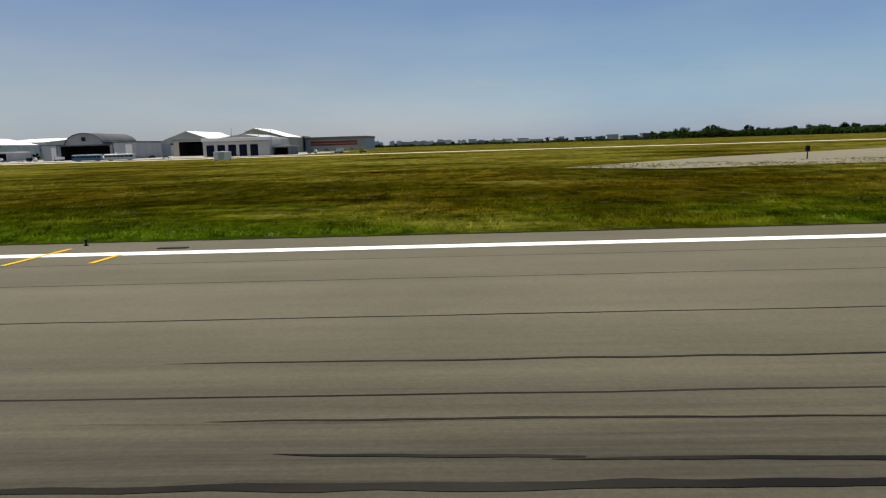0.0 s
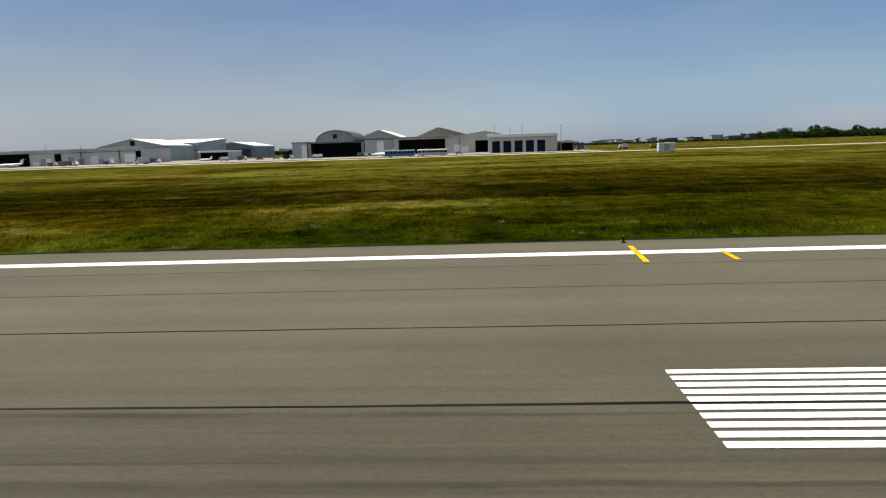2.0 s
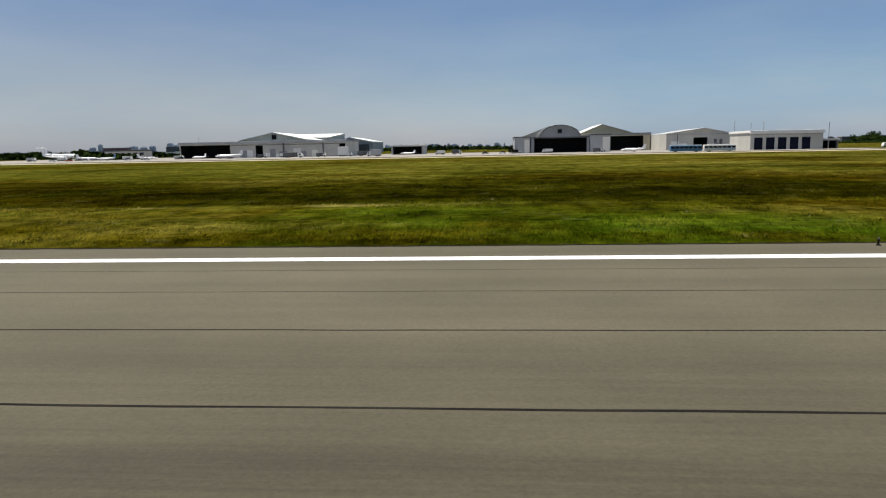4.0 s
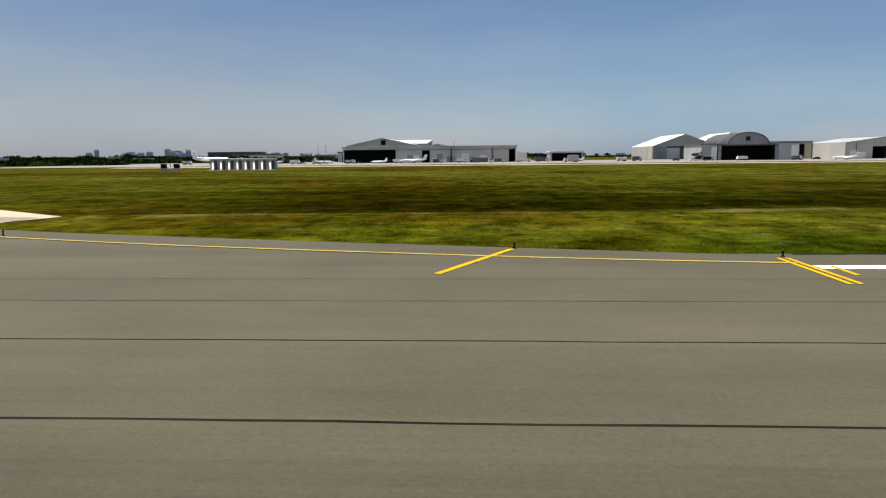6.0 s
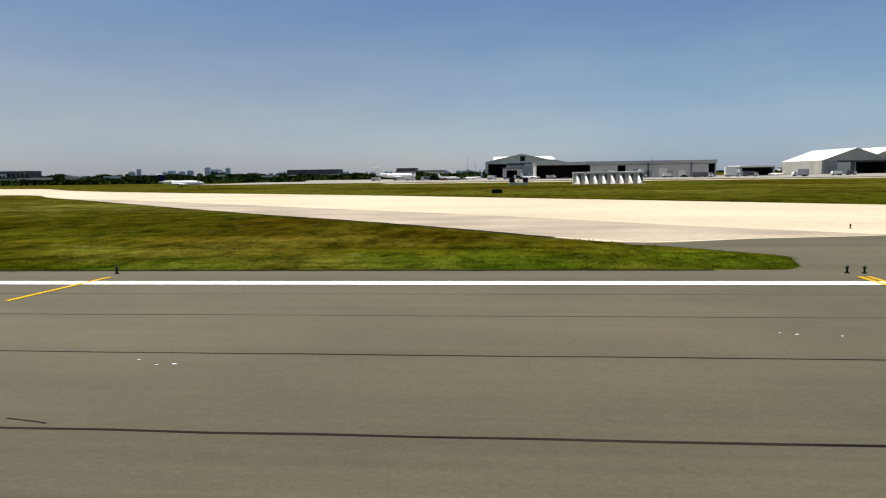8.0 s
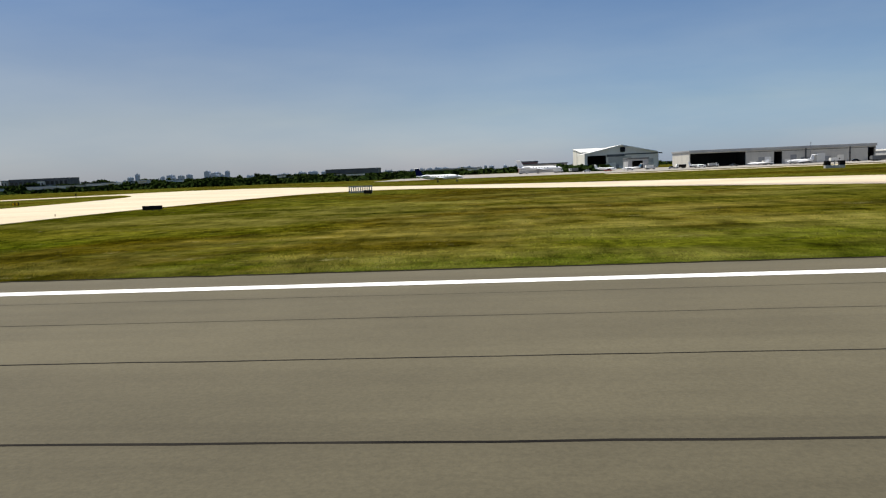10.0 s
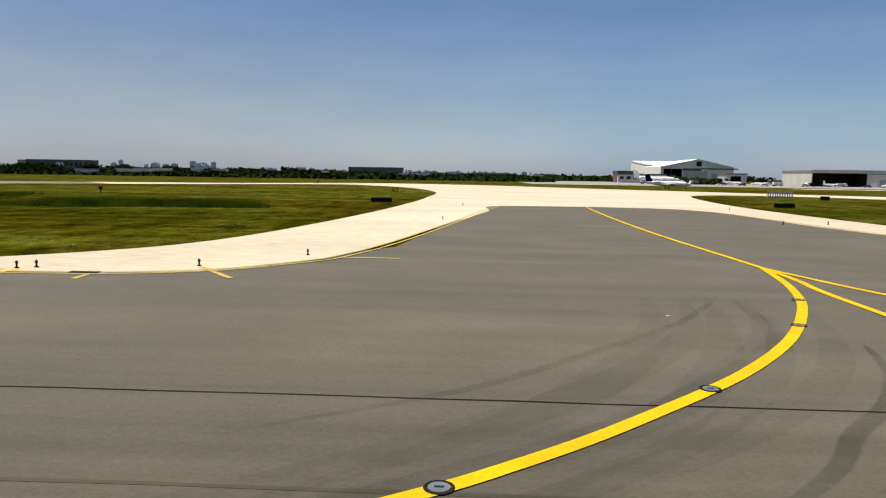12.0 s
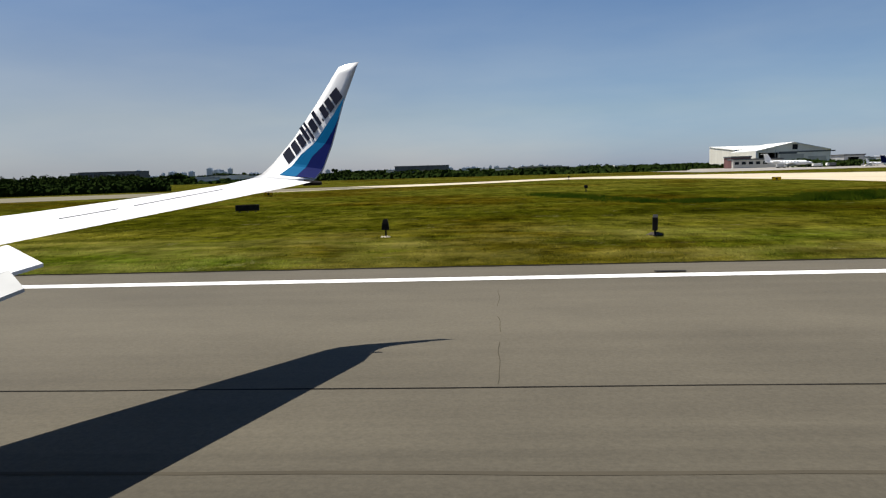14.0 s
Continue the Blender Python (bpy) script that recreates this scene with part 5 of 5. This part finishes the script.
for x, y, m, w in ((-252, 216, M_ROOFW, "white"), (-244, 212, M_BLACK, "black"), (-234, 214, M_SHEET, "silver"), (-219, 212, M_ROOFW, "white"), (-207, 214, M_SHEET3, "dark grey"), (-199.5, 213, M_ROOFW, "white"), (-188, 213, M_SHEET3, "dark grey"), (-151, 214, M_ROOFW, "white"), (-146, 216, M_SHEET3, "dark grey"), (-128, 205, M_BLACK, "black"), (-119, 204, M_ROOFW, "white"), (-105, 201, M_SHEET3, "dark grey"), (-274, 226, M_SHEET3, "dark grey"), (-279, 224, M_ROOFW, "white"), (-290, 224, M_SHEET, "silver"), (-42, 200, M_SHEET3, "dark grey")):
    truck(w + " service van parked before the hangars", m, (x, y, 0.02), random.choice((0, 180)), 2.9, random.uniform(1.1, 1.4))
truck("white box truck parked beside a dark doorway", M_ROOFW, (-180.6, 214, 0.02), 0, 4.4, 3.0)
truck("dark flatbed truck near the hangars", M_SHEET3, (-174.8, 216, 0.02), 0, 4.6, 1.5)
truck("grey box truck beside the long hangar", M_SHEET, (-168.5, 196, 0.02), 180, 4.2, 2.0)
truck("dark green box truck beside the hangar", M_SHEET3, (-193, 200, 0.02), 0, 6.0, 1.5)
truck("yellow airfield truck standing on the taxiway", M_YELLOW, (-25.2, 186, 0.02), 0, 1.7, 1.25)
truck("white box truck parked by the shelter", M_ROOFW, (-32.3, 190, 0.02), 180, 2.4, 1.3)
t = thing("storage_container", "plain white storage container standing in the grass", "container", at=(-39.25, 118.4, 0))
part("shell", one_box(-1.35, 1.35, -0.6, 0.6, 0.12, 1.55, 0.03), M_ROOFW, t)
part("door", one_box(-0.5, 0.5, -0.618, -0.604, 0.2, 1.45, 0.004), M_SHEET2, t)
for x in (-1.1, 1.1):
    part("foot", one_box(x - 0.15, x + 0.15, -0.5, 0.5, 0, 0.118), M_DIRTY, t)


def mast(at, h):
    t = thing("lamp_mast", "tall thin steel lamp mast by the apron", "mast", "masts by the apron", at)
    bm = bmesh.new()
    tube(bm, (0, 0, 0), (0, 0, h), 0.10, 0.06, 8)
    part("pole", bm, M_STEEL, t)
    part("lamp_head", one_box(-0.25, 0.25, -0.1, 0.1, h + 0.002, h + 0.12, 0.02), M_SHEET, t)


for x, y, h in ((-202.3, 222.6, 6.2), (-66.5, 204, 8.0), (-58.5, 204, 7.6), (-49.4, 185, 6.6), (-62, 204, 7.2), (-264.4, 300, 8.6), (-261, 300, 6.9)):
    mast((x, y, 0.0), h)


# ---- trees, hedges and the far skyline ----
def tree(seed, h, spread):
    rng = random.Random(seed)
    t = thing("tree", "dark green broadleaf tree with an uneven crown", "tree", "trees along the airfield border")
    bm = bmesh.new()
    tube(bm, (0, 0, -0.1), (0.05 * h, 0, h * 0.45), 0.05 * h, 0.03 * h, 7, False)
    tube(bm, (0.05 * h, 0, h * 0.45), (0.02 * h, 0.03 * h, h * 0.85), 0.03 * h, 0.008 * h, 6, False)
    for _ in range(5):
        a, z = rng.uniform(0, 6.28), h * rng.uniform(0.25, 0.55)
        tube(bm, (0.04 * h, 0, z), (math.cos(a) * spread * 0.7, math.sin(a) * spread * 0.7, z + h * rng.uniform(0.15, 0.3)), 0.016 * h, 0.005 * h, 5, False)
    part("trunk", bm, M_BARK, t)
    verts, faces = [], []
    lumps = [(rng.gauss(0, 0.45) * spread, rng.gauss(0, 0.45) * spread, h * rng.uniform(0.3, 0.86), spread * rng.uniform(0.28, 0.5)) for _ in range(11)]
    for _ in range(520):
        cx, cy, cz, r = rng.choice(lumps)
        d = Vector((rng.gauss(0, 1), rng.gauss(0, 1), rng.gauss(0, 0.8))).normalized() * r * rng.uniform(0.6, 1.05)
        p = Vector((cx, cy, cz)) + d
        a = Vector((rng.gauss(0, 1), rng.gauss(0, 1), rng.gauss(0, 1))).normalized()
        b = a.orthogonal().normalized() * h * rng.uniform(0.03, 0.065)
        a = a * h * rng.uniform(0.03, 0.065)
        i = len(verts)
        verts += [p - a, p + b, p + a, p - b]
        faces.append((i, i + 1, i + 2, i + 3))
    me = bpy.data.meshes.new("crown")
    me.from_pydata(verts, [], faces)
    me.materials.append(M_LEAF)
    new("crown", me).parent = t
    return t


KINDS = [tree(20 + i, *hs) for i, hs in enumerate(((5.2, 2.6), (6.4, 3.0), (4.4, 2.8), (7.6, 3.0), (5.6, 3.6)))]
rng = random.Random(9)
SPOTS = []
for i in range(64):
    x = 160 + 290 * (i / 64) + rng.uniform(-3, 3)
    SPOTS.append((x, 620 + rng.uniform(-12, 25)))
for i in range(86):
    x = -960 + 480 * (i / 86) + rng.uniform(-3, 3)
    SPOTS.append((x, 620 + rng.uniform(-10, 60) + (x + 480) * -0.05))
for i in range(40):
    x = -480 + 330 * (i / 40) + rng.uniform(-4, 4)
    SPOTS.append((x, 690 + rng.uniform(0, 90)))
for i in range(26):
    SPOTS.append((rng.uniform(-150, 150), rng.uniform(640, 800)))
for i in range(14):
    SPOTS.append((-176 + 26 * i / 14 + rng.uniform(-1, 1), 455 + rng.uniform(-5, 8)))
SPOTS += [(-129.3, 209), (-129.9, 210.4)]
for i, (x, y) in enumerate(SPOTS):
    k = KINDS[i % 5]
    s = rng.uniform(0.7, 1.2) * (1.3 if x > 150 else 1.0 if x < -480 else 0.42 if y < 300 else 0.7)
    if i < 5:
        KINDS[i].matrix_basis = pose(x, y, 0, 0, 0, rng.uniform(0, 360))
    else:
        c = copy_thing(k, pose(x, y, 0, 0, 0, rng.uniform(0, 360)))
        c.scale = (s, s, s * rng.uniform(0.8, 1.1))


def hedge_band(name, label, x0, x1, y, h, n, seed):
    r2 = random.Random(seed)
    verts, faces = [], []
    for _ in range(n):
        x = r2.uniform(x0, x1)
        top = h * (0.62 + 0.45 * noise.noise((x * 0.045, seed, 0)) + 0.35 * noise.noise((x * 0.2, seed, 3)))
        p = Vector((x, y + r2.gauss(0, 4), max(0.1, top) * r2.random()))
        a = Vector((r2.gauss(0, 1), r2.gauss(0, 1), r2.gauss(0, 1))).normalized()
        b = a.orthogonal().normalized() * r2.uniform(0.4, 1.0)
        a = a * r2.uniform(0.4, 1.0)
        i = len(verts)
        verts += [p - a, p + b, p + a, p - b]
        faces.append((i, i + 1, i + 2, i + 3))
    me = bpy.data.meshes.new(name)
    me.from_pydata(verts, [], faces)
    me.materials.append(M_LEAF)
    return tagged(new(name, me), label, "hedge", kind="stuff")


hedge_band("hedge", "dark tree belt along the far airfield border", -1000, -440, 600, 6.5, 34000, 3)
hedge_band("hedge", "dark low scrub behind the taxiway", -470, -120, 660, 4.6, 15000, 4)
hedge_band("hedge", "dark scrub and bushes on the far border", 158, 470, 596, 8.5, 30000, 5)
hedge_band("hedge", "low scrub beside the far hangars", -340, -255, 330, 2.2, 2200, 6)
hedge_band("hedge", "dark low scrub beyond the concrete taxiway", -640, -318, 235, 1.3, 15000, 12)
hedge_band("hedge", "dark rough scrub out beyond the taxiway", -680, -300, 320, 2.3, 15000, 13)
hedge_band("hedge", "dark bushes before the far border", -720, -290, 430, 3.6, 15000, 14)
hedge_band("hedge", "dark bushes beside the parked airliner", -278, -262, 236, 2.6, 900, 15)
hedge_band("hedge", "scattered scrub before the far houses", -140, 170, 560, 2.2, 4500, 7)


def bush_row(name, label, a, b, h, thick, n, seed):
    """A dense row of bushes between two places on the ground, with a broken top."""
    r2 = random.Random(seed)
    verts, faces = [], []
    a, b = Vector((*a, 0)), Vector((*b, 0))
    side = Vector((-(b - a).y, (b - a).x, 0)).normalized()
    for _ in range(n):
        u = r2.random()
        q = a.lerp(b, u) + side * r2.uniform(0, thick)
        top = h * (0.62 + 0.5 * noise.noise((q.x * 0.12, q.y * 0.12, seed)) + 0.35 * noise.noise((q.x * 0.4, q.y * 0.4, seed + 3)))
        p = Vector((q.x, q.y, max(0.1, top) * r2.random()))
        d = Vector((r2.gauss(0, 1), r2.gauss(0, 1), r2.gauss(0, 1))).normalized()
        e = d.orthogonal().normalized() * r2.uniform(0.2, 0.45)
        d = d * r2.uniform(0.2, 0.45)
        i = len(verts)
        verts += [p - d, p + e, p + d, p - e]
        faces.append((i, i + 1, i + 2, i + 3))
    me = bpy.data.meshes.new(name)
    me.from_pydata(verts, [], faces)
    me.materials.append(M_LEAF)
    return tagged(new(name, me), label, "hedge", kind="stuff")


bush_row("bushes", "dense dark trees and bushes beyond the curving taxiway", (-545, 330), (-760, 320), 5.6, 14, 70000, 8)
bush_row("bushes", "low dark scrub before the far trees", (-508, 245), (-660, 205), 2.6, 9, 40000, 9)
bush_row("bushes", "dense dark bushes along the curving taxiway", (-433, 107), (-545, 51), 1.35, -8, 45000, 11)
bush_row("bushes", "dark round bush standing in the grass", (-533, 342), (-540, 343), 5.0, 5, 3500, 10)


def far_house(label, x, y, w, d, h, wall, roof, windows=0):
    t = thing("far_building", label, "building", "buildings beyond the airfield", (x, y, 0))
    part("wall", one_box(-w / 2, w / 2, 0, d, 0, h), wall, t)
    part("roof", one_box(-w / 2 - 0.2, w / 2 + 0.2, -0.3, d + 0.2, h + 0.004, h + 0.5), roof, t)
    for i in range(windows):
        a = -w / 2 + w * (i + 0.5) / windows
        part("window", one_box(a - w / windows * 0.3, a + w / windows * 0.3, -0.06, -0.005, h * 0.45, h * 0.8), M_GLASSY, t)
    return t


far_house("long dark office block with a flat roof", -728, 622, 58, 18, 10.0, M_SHEET3, M_SHEET3, 13)
far_house("white-fronted stair tower of the offices", -724, 619, 6, 2.5, 8.0, M_ROOFW, M_SHEET3, 2)
far_house("pale end block of the offices", -761, 620, 6, 16, 9.4, M_SHEET2, M_SHEET3, 2)
far_house("long low white shed in the grass", -470, 250, 12, 5, 1.9, M_ROOFW, M_ROOFW, 0)
far_house("low white shed among the bushes", -478, 232, 6, 4, 1.7, M_ROOFW, M_SHEET, 0)
far_house("low white warehouse behind the trees", -850, 640, 50, 16, 4.5, M_ROOFW, M_SHEET, 0)
far_house("low pale shed behind the trees", -700, 600, 22, 10, 3.6, M_ROOFW, M_SHEET, 0)
far_house("low white shed beside the trees", -628, 590, 16, 8, 3.0, M_ROOFW, M_SHEET, 0)
far_house("long low red-brown factory building", -446, 700, 54, 20, 8.0, M_SHEET3, M_SHEET3, 0)
far_house("pale low house with a white front", -440, 600, 10, 8, 3.2, M_ROOFW, M_ROOFT, 0)
far_house("long low white warehouse", -330, 640, 36, 14, 4.0, M_ROOFW, M_SHEET, 0)
far_house("low brown building among scrub", -335, 560, 40, 14, 3.0, M_SHEET3, M_ROOFT, 0)
far_house("maroon control building with a dark flat roof", -286.5, 268, 7.2, 8, 4.0, M_MAROON, M_SHEET3, 4)
far_house("low grey flat-roofed wing of the control building", -281, 266, 18, 6, 3.0, M_SHEET2, M_SHEET3, 7)
r4 = random.Random(41)
for i in range(16):
    far_house("small pale shed among the far scrub", r4.uniform(-640, -275), r4.uniform(330, 560), r4.uniform(4, 11), 5, r4.uniform(1.8, 3.4), r4.choice((M_ROOFW, M_PALE, M_SHEET2)), r4.choice((M_SHEET3, M_SHEET, M_ROOFW)), 0)
for i in range(26):
    x = -60 + 240 * i / 26 + rng.uniform(-4, 4)
    far_house("small pale house beyond the airfield", x, 590 + rng.uniform(0, 120), rng.uniform(5, 14), 8, rng.uniform(2.2, 5.0), rng.choice((M_ROOFW, M_SHEET2, M_SHEET, M_SHEET3)), rng.choice((M_SHEET3, M_ROOFT, M_SHEET)), 0)
for i in range(9):
    far_house("low pale hall beyond the airfield", 160 + 34 * i + rng.uniform(-6, 6), 605 + rng.uniform(-6, 6), rng.uniform(8, 18), 8, rng.uniform(1.6, 2.6), M_ROOFW, M_SHEET, 0)


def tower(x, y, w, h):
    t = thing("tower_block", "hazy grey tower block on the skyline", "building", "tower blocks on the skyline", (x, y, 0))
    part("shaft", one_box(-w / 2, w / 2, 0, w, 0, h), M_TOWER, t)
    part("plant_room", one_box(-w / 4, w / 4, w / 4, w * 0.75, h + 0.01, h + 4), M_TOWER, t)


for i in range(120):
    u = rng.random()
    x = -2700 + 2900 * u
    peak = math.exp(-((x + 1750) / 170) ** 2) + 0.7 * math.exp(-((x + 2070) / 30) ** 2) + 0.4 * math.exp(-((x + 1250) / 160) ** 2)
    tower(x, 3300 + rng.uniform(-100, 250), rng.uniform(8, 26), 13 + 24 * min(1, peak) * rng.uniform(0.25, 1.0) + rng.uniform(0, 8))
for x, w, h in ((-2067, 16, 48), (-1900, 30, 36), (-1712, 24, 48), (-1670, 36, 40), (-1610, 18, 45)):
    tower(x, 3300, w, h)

# ---- the airliner's wing, with its upturned tip ----
wing = thing("aircraft_wing", "white airliner wing with upturned blue-striped tip", "aircraft wing", at=(-385.130, 6.255, 0.068))
wing.scale = (0.965, 0.965, 0.965)
O = Vector((-385.2, 6.5, 0))


def section(le, te, thick):
    """An aerofoil ring between a leading and a trailing edge."""
    le, te = Vector(le) - O, Vector(te) - O
    out = []
    for u in (0, 0.04, 0.12, 0.3, 0.55, 0.8, 1.0):
        out.append(le.lerp(te, u) + Vector((0, 0, thick * 1.5 * (math.sqrt(u) * (1 - u) * 1.3))))
    for u in (0.8, 0.55, 0.3, 0.12, 0.04):
        out.append(le.lerp(te, u) - Vector((0, 0, thick * (math.sqrt(u) * (1 - u) * 1.3))))
    return out


STATIONS = [((-389.7, 0.9, 1.27), (-386.8, 0.9, 1.37), 0.17), ((-388.75, 2.4, 1.42), (-386.45, 2.4, 1.50), 0.14), ((-388.05, 3.54, 1.53), (-386.16, 3.54, 1.59), 0.12), ((-387.17, 4.96, 1.66), (-385.70, 4.96, 1.71), 0.08), ((-386.49, 6.0, 1.77), (-385.37, 6.0, 1.80), 0.06), ((-386.0, 6.75, 1.865), (-385.13, 6.75, 1.865), 0.045), ((-385.80, 7.08, 1.93), (-385.10, 7.08, 1.885), 0.035)]
bm = bmesh.new()
loft(bm, [section(*s) for s in STATIONS])
part("wing_panel", bm, M_WING, wing)
TIP = [((-385.80, 7.085, 1.932), (-385.10, 7.085, 1.887)), ((-385.70, 7.25, 1.99), (-385.08, 7.25, 1.92)), ((-385.60, 7.38, 2.11), (-385.02, 7.38, 2.02)), ((-385.39, 7.50, 2.38), (-384.93, 7.50, 2.30)), ((-385.13, 7.60, 2.77), (-384.80, 7.60, 2.78)), ((-384.93, 7.68, 3.10), (-384.66, 7.68, 3.16)), ((-384.86, 7.70, 3.21), (-384.62, 7.70, 3.26))]


def tip_ring(le, te):
    le, te = Vector(le) - O, Vector(te) - O
    s = Vector((0, -0.022, 0.006))
    return [le, le.lerp(te, 0.3) + s, le.lerp(te, 0.7) + s * 0.7, te, le.lerp(te, 0.7) - s * 0.7, le.lerp(te, 0.3) - s]


bm = bmesh.new()
loft(bm, [tip_ring(*s) for s in TIP])
for f in bm.faces:
    f.smooth = True
winglet = part("winglet", bm, M_WING, wing, "white upturned wingtip")


def on_tip(u, v, off=-0.026):
    """A place on the inner side of the winglet: u from its base to its top, v from front to back."""
    k = 1 + u * (len(TIP) - 2)
    i = min(int(k), len(TIP) - 2)
    f = k - i
    le = Vector(TIP[i][0]).lerp(Vector(TIP[i + 1][0]), f) - O
    te = Vector(TIP[i][1]).lerp(Vector(TIP[i + 1][1]), f) - O
    return le.lerp(te, v) + Vector((0, off, 0.006))


def tip_band(name, edges, material, label, off, n=24):
    """A painted band on the winglet between two lines, given as (u, v from, v to)."""
    bm = bmesh.new()
    rows = []
    for k in range(n + 1):
        u = edges[0][0] + (edges[-1][0] - edges[0][0]) * k / n
        i = max(q for q in range(len(edges) - 1) if edges[q][0] <= u + 1e-6)
        (ua, a0, a1), (ub, b0, b1) = edges[i], edges[i + 1]
        f = (u - ua) / (ub - ua)
        v0, v1 = a0 + (b0 - a0) * f, a1 + (b1 - a1) * f
        rows.append([bm.verts.new(on_tip(u, v0 + (v1 - v0) * q / 3, off)) for q in range(4)])
    for p, q in zip(rows, rows[1:]):
        for a in range(3):
            bm.faces.new((p[a], p[a + 1], q[a + 1], q[a]))
    part(name, bm, material, winglet, label)


tip_band("stripe", [(0.0, 0.33, 0.64), (0.29, 0.43, 0.68), (0.48, 0.68, 0.94), (0.535, 0.78, 0.985), (0.64, 0.98, 0.985)], M_TEAL, "teal blue stripe", -0.029)
tip_band("stripe", [(0.0, 0.64, 0.99), (0.29, 0.68, 0.99), (0.48, 0.94, 0.99), (0.53, 0.98, 0.99)], M_BLUE, "deep blue trailing stripe", -0.029)
# the lettering as plain upright bars on one slanting base line
BASE, ALONG, UPWARD = Vector((-0.223, 0, 2.083)), Vector((0.627, 0, 0.780)), Vector((-0.079, 0, 0.119))


def on_skin(p):
    """The place just proud of the winglet's inner face."""
    z = p.z
    steps = ((2.065, 0.88), (2.34, 1.0), (2.775, 1.10), (3.13, 1.18))
    for (za, ya), (zb, yb) in zip(steps, steps[1:]):
        if z <= zb or zb == 3.13:
            return Vector((p.x, ya + (yb - ya) * (z - za) / (zb - za) - 0.034, z))


run = 0.0
for wide, low, high in ((1.3, 0, 1), (1.0, 0, 1), (0.95, 0, 1), (0.65, 0, 1.3), (0.5, -0.3, 1.3), (1.0, 0, 1), (0.65, 0, 1.3), (0.4, 0, 0.25), (0.95, 0, 1), (1.0, 0, 1), (1.45, 0, 1)):
    a, b = (run + 0.1) / 9.85, (run + wide - 0.1) / 9.85
    run += wide
    bm = bmesh.new()
    bm.faces.new([bm.verts.new(on_skin(BASE + ALONG * u + UPWARD * v)) for u, v in ((a, low), (b, low), (b, high), (a, high))])
    part("letter_bar", bm, M_LETTER, winglet)
bm = bmesh.new()
loft(bm, [[Vector(p) - O for p in ((-386.50, 2.0, 1.43), (-386.50, 2.0, 1.38), (-386.10, 1.9, 1.30), (-386.10, 1.9, 1.33))], [Vector(p) - O for p in ((-386.02, 3.42, 1.60), (-386.02, 3.42, 1.56), (-385.68, 3.22, 1.49), (-385.68, 3.22, 1.51))]])
part("flap", bm, M_WING, wing, "white lowered flap panel")
bm = bmesh.new()
loft(bm, [[Vector(p) - O for p in ((-386.12, 1.9, 1.32), (-386.12, 1.9, 1.28), (-385.95, 1.8, 1.17), (-385.95, 1.8, 1.19))], [Vector(p) - O for p in ((-385.74, 3.02, 1.50), (-385.74, 3.02, 1.47), (-385.58, 2.90, 1.40), (-385.58, 2.90, 1.42))]])
part("flap", bm, M_SHEET, wing, "pale grey aft flap panel")
bm = bmesh.new()
tube(bm, Vector((-385.19, 7.12, 1.88)) - O, Vector((-384.99, 7.12, 1.87)) - O, 0.035, 0.02, 8)
part("tip_lamp", bm, M_BLACK, wing)
for a, b in (((-386.25, 4.3), (-386.05, 4.75)), ((-386.0, 4.9), (-385.65, 5.9))):
    za = 1.665 + (a[1] - 4.3) * 0.095
    zb = 1.665 + (b[1] - 4.3) * 0.095
    bm = bmesh.new()
    tube(bm, Vector((*a, za + 0.035)) - O, Vector((*b, zb + 0.035)) - O, 0.0035, 0.0035, 5)
    part("panel_gap", bm, M_SHEET3, wing)
# the main wheels on which the wing stands
gear = Vector((-387.7, 1.35, 0)) - O
bm = bmesh.new()
tube(bm, gear + Vector((0, 0, 0.2)), gear + Vector((0, 0, 1.30)), 0.07, 0.10, 10)
part("gear_leg", bm, M_STEEL, wing, "steel undercarriage leg")
for side in (-0.2, 0.2):
    bm = bmesh.new()
    tube(bm, gear + Vector((0, side - 0.09, 0.227)), gear + Vector((0, side + 0.09, 0.227)), 0.28, 0.28, 20)
    tyre = part("wheel", bm, M_TYRE, wing, "black undercarriage tyre")
    bm = bmesh.new()
    tube(bm, gear + Vector((0, side * 1.5, 0.227)), gear + Vector((0, side * 1.6, 0.227)), 0.15, 0.13, 12)
    part("rim", bm, M_STEEL, tyre)
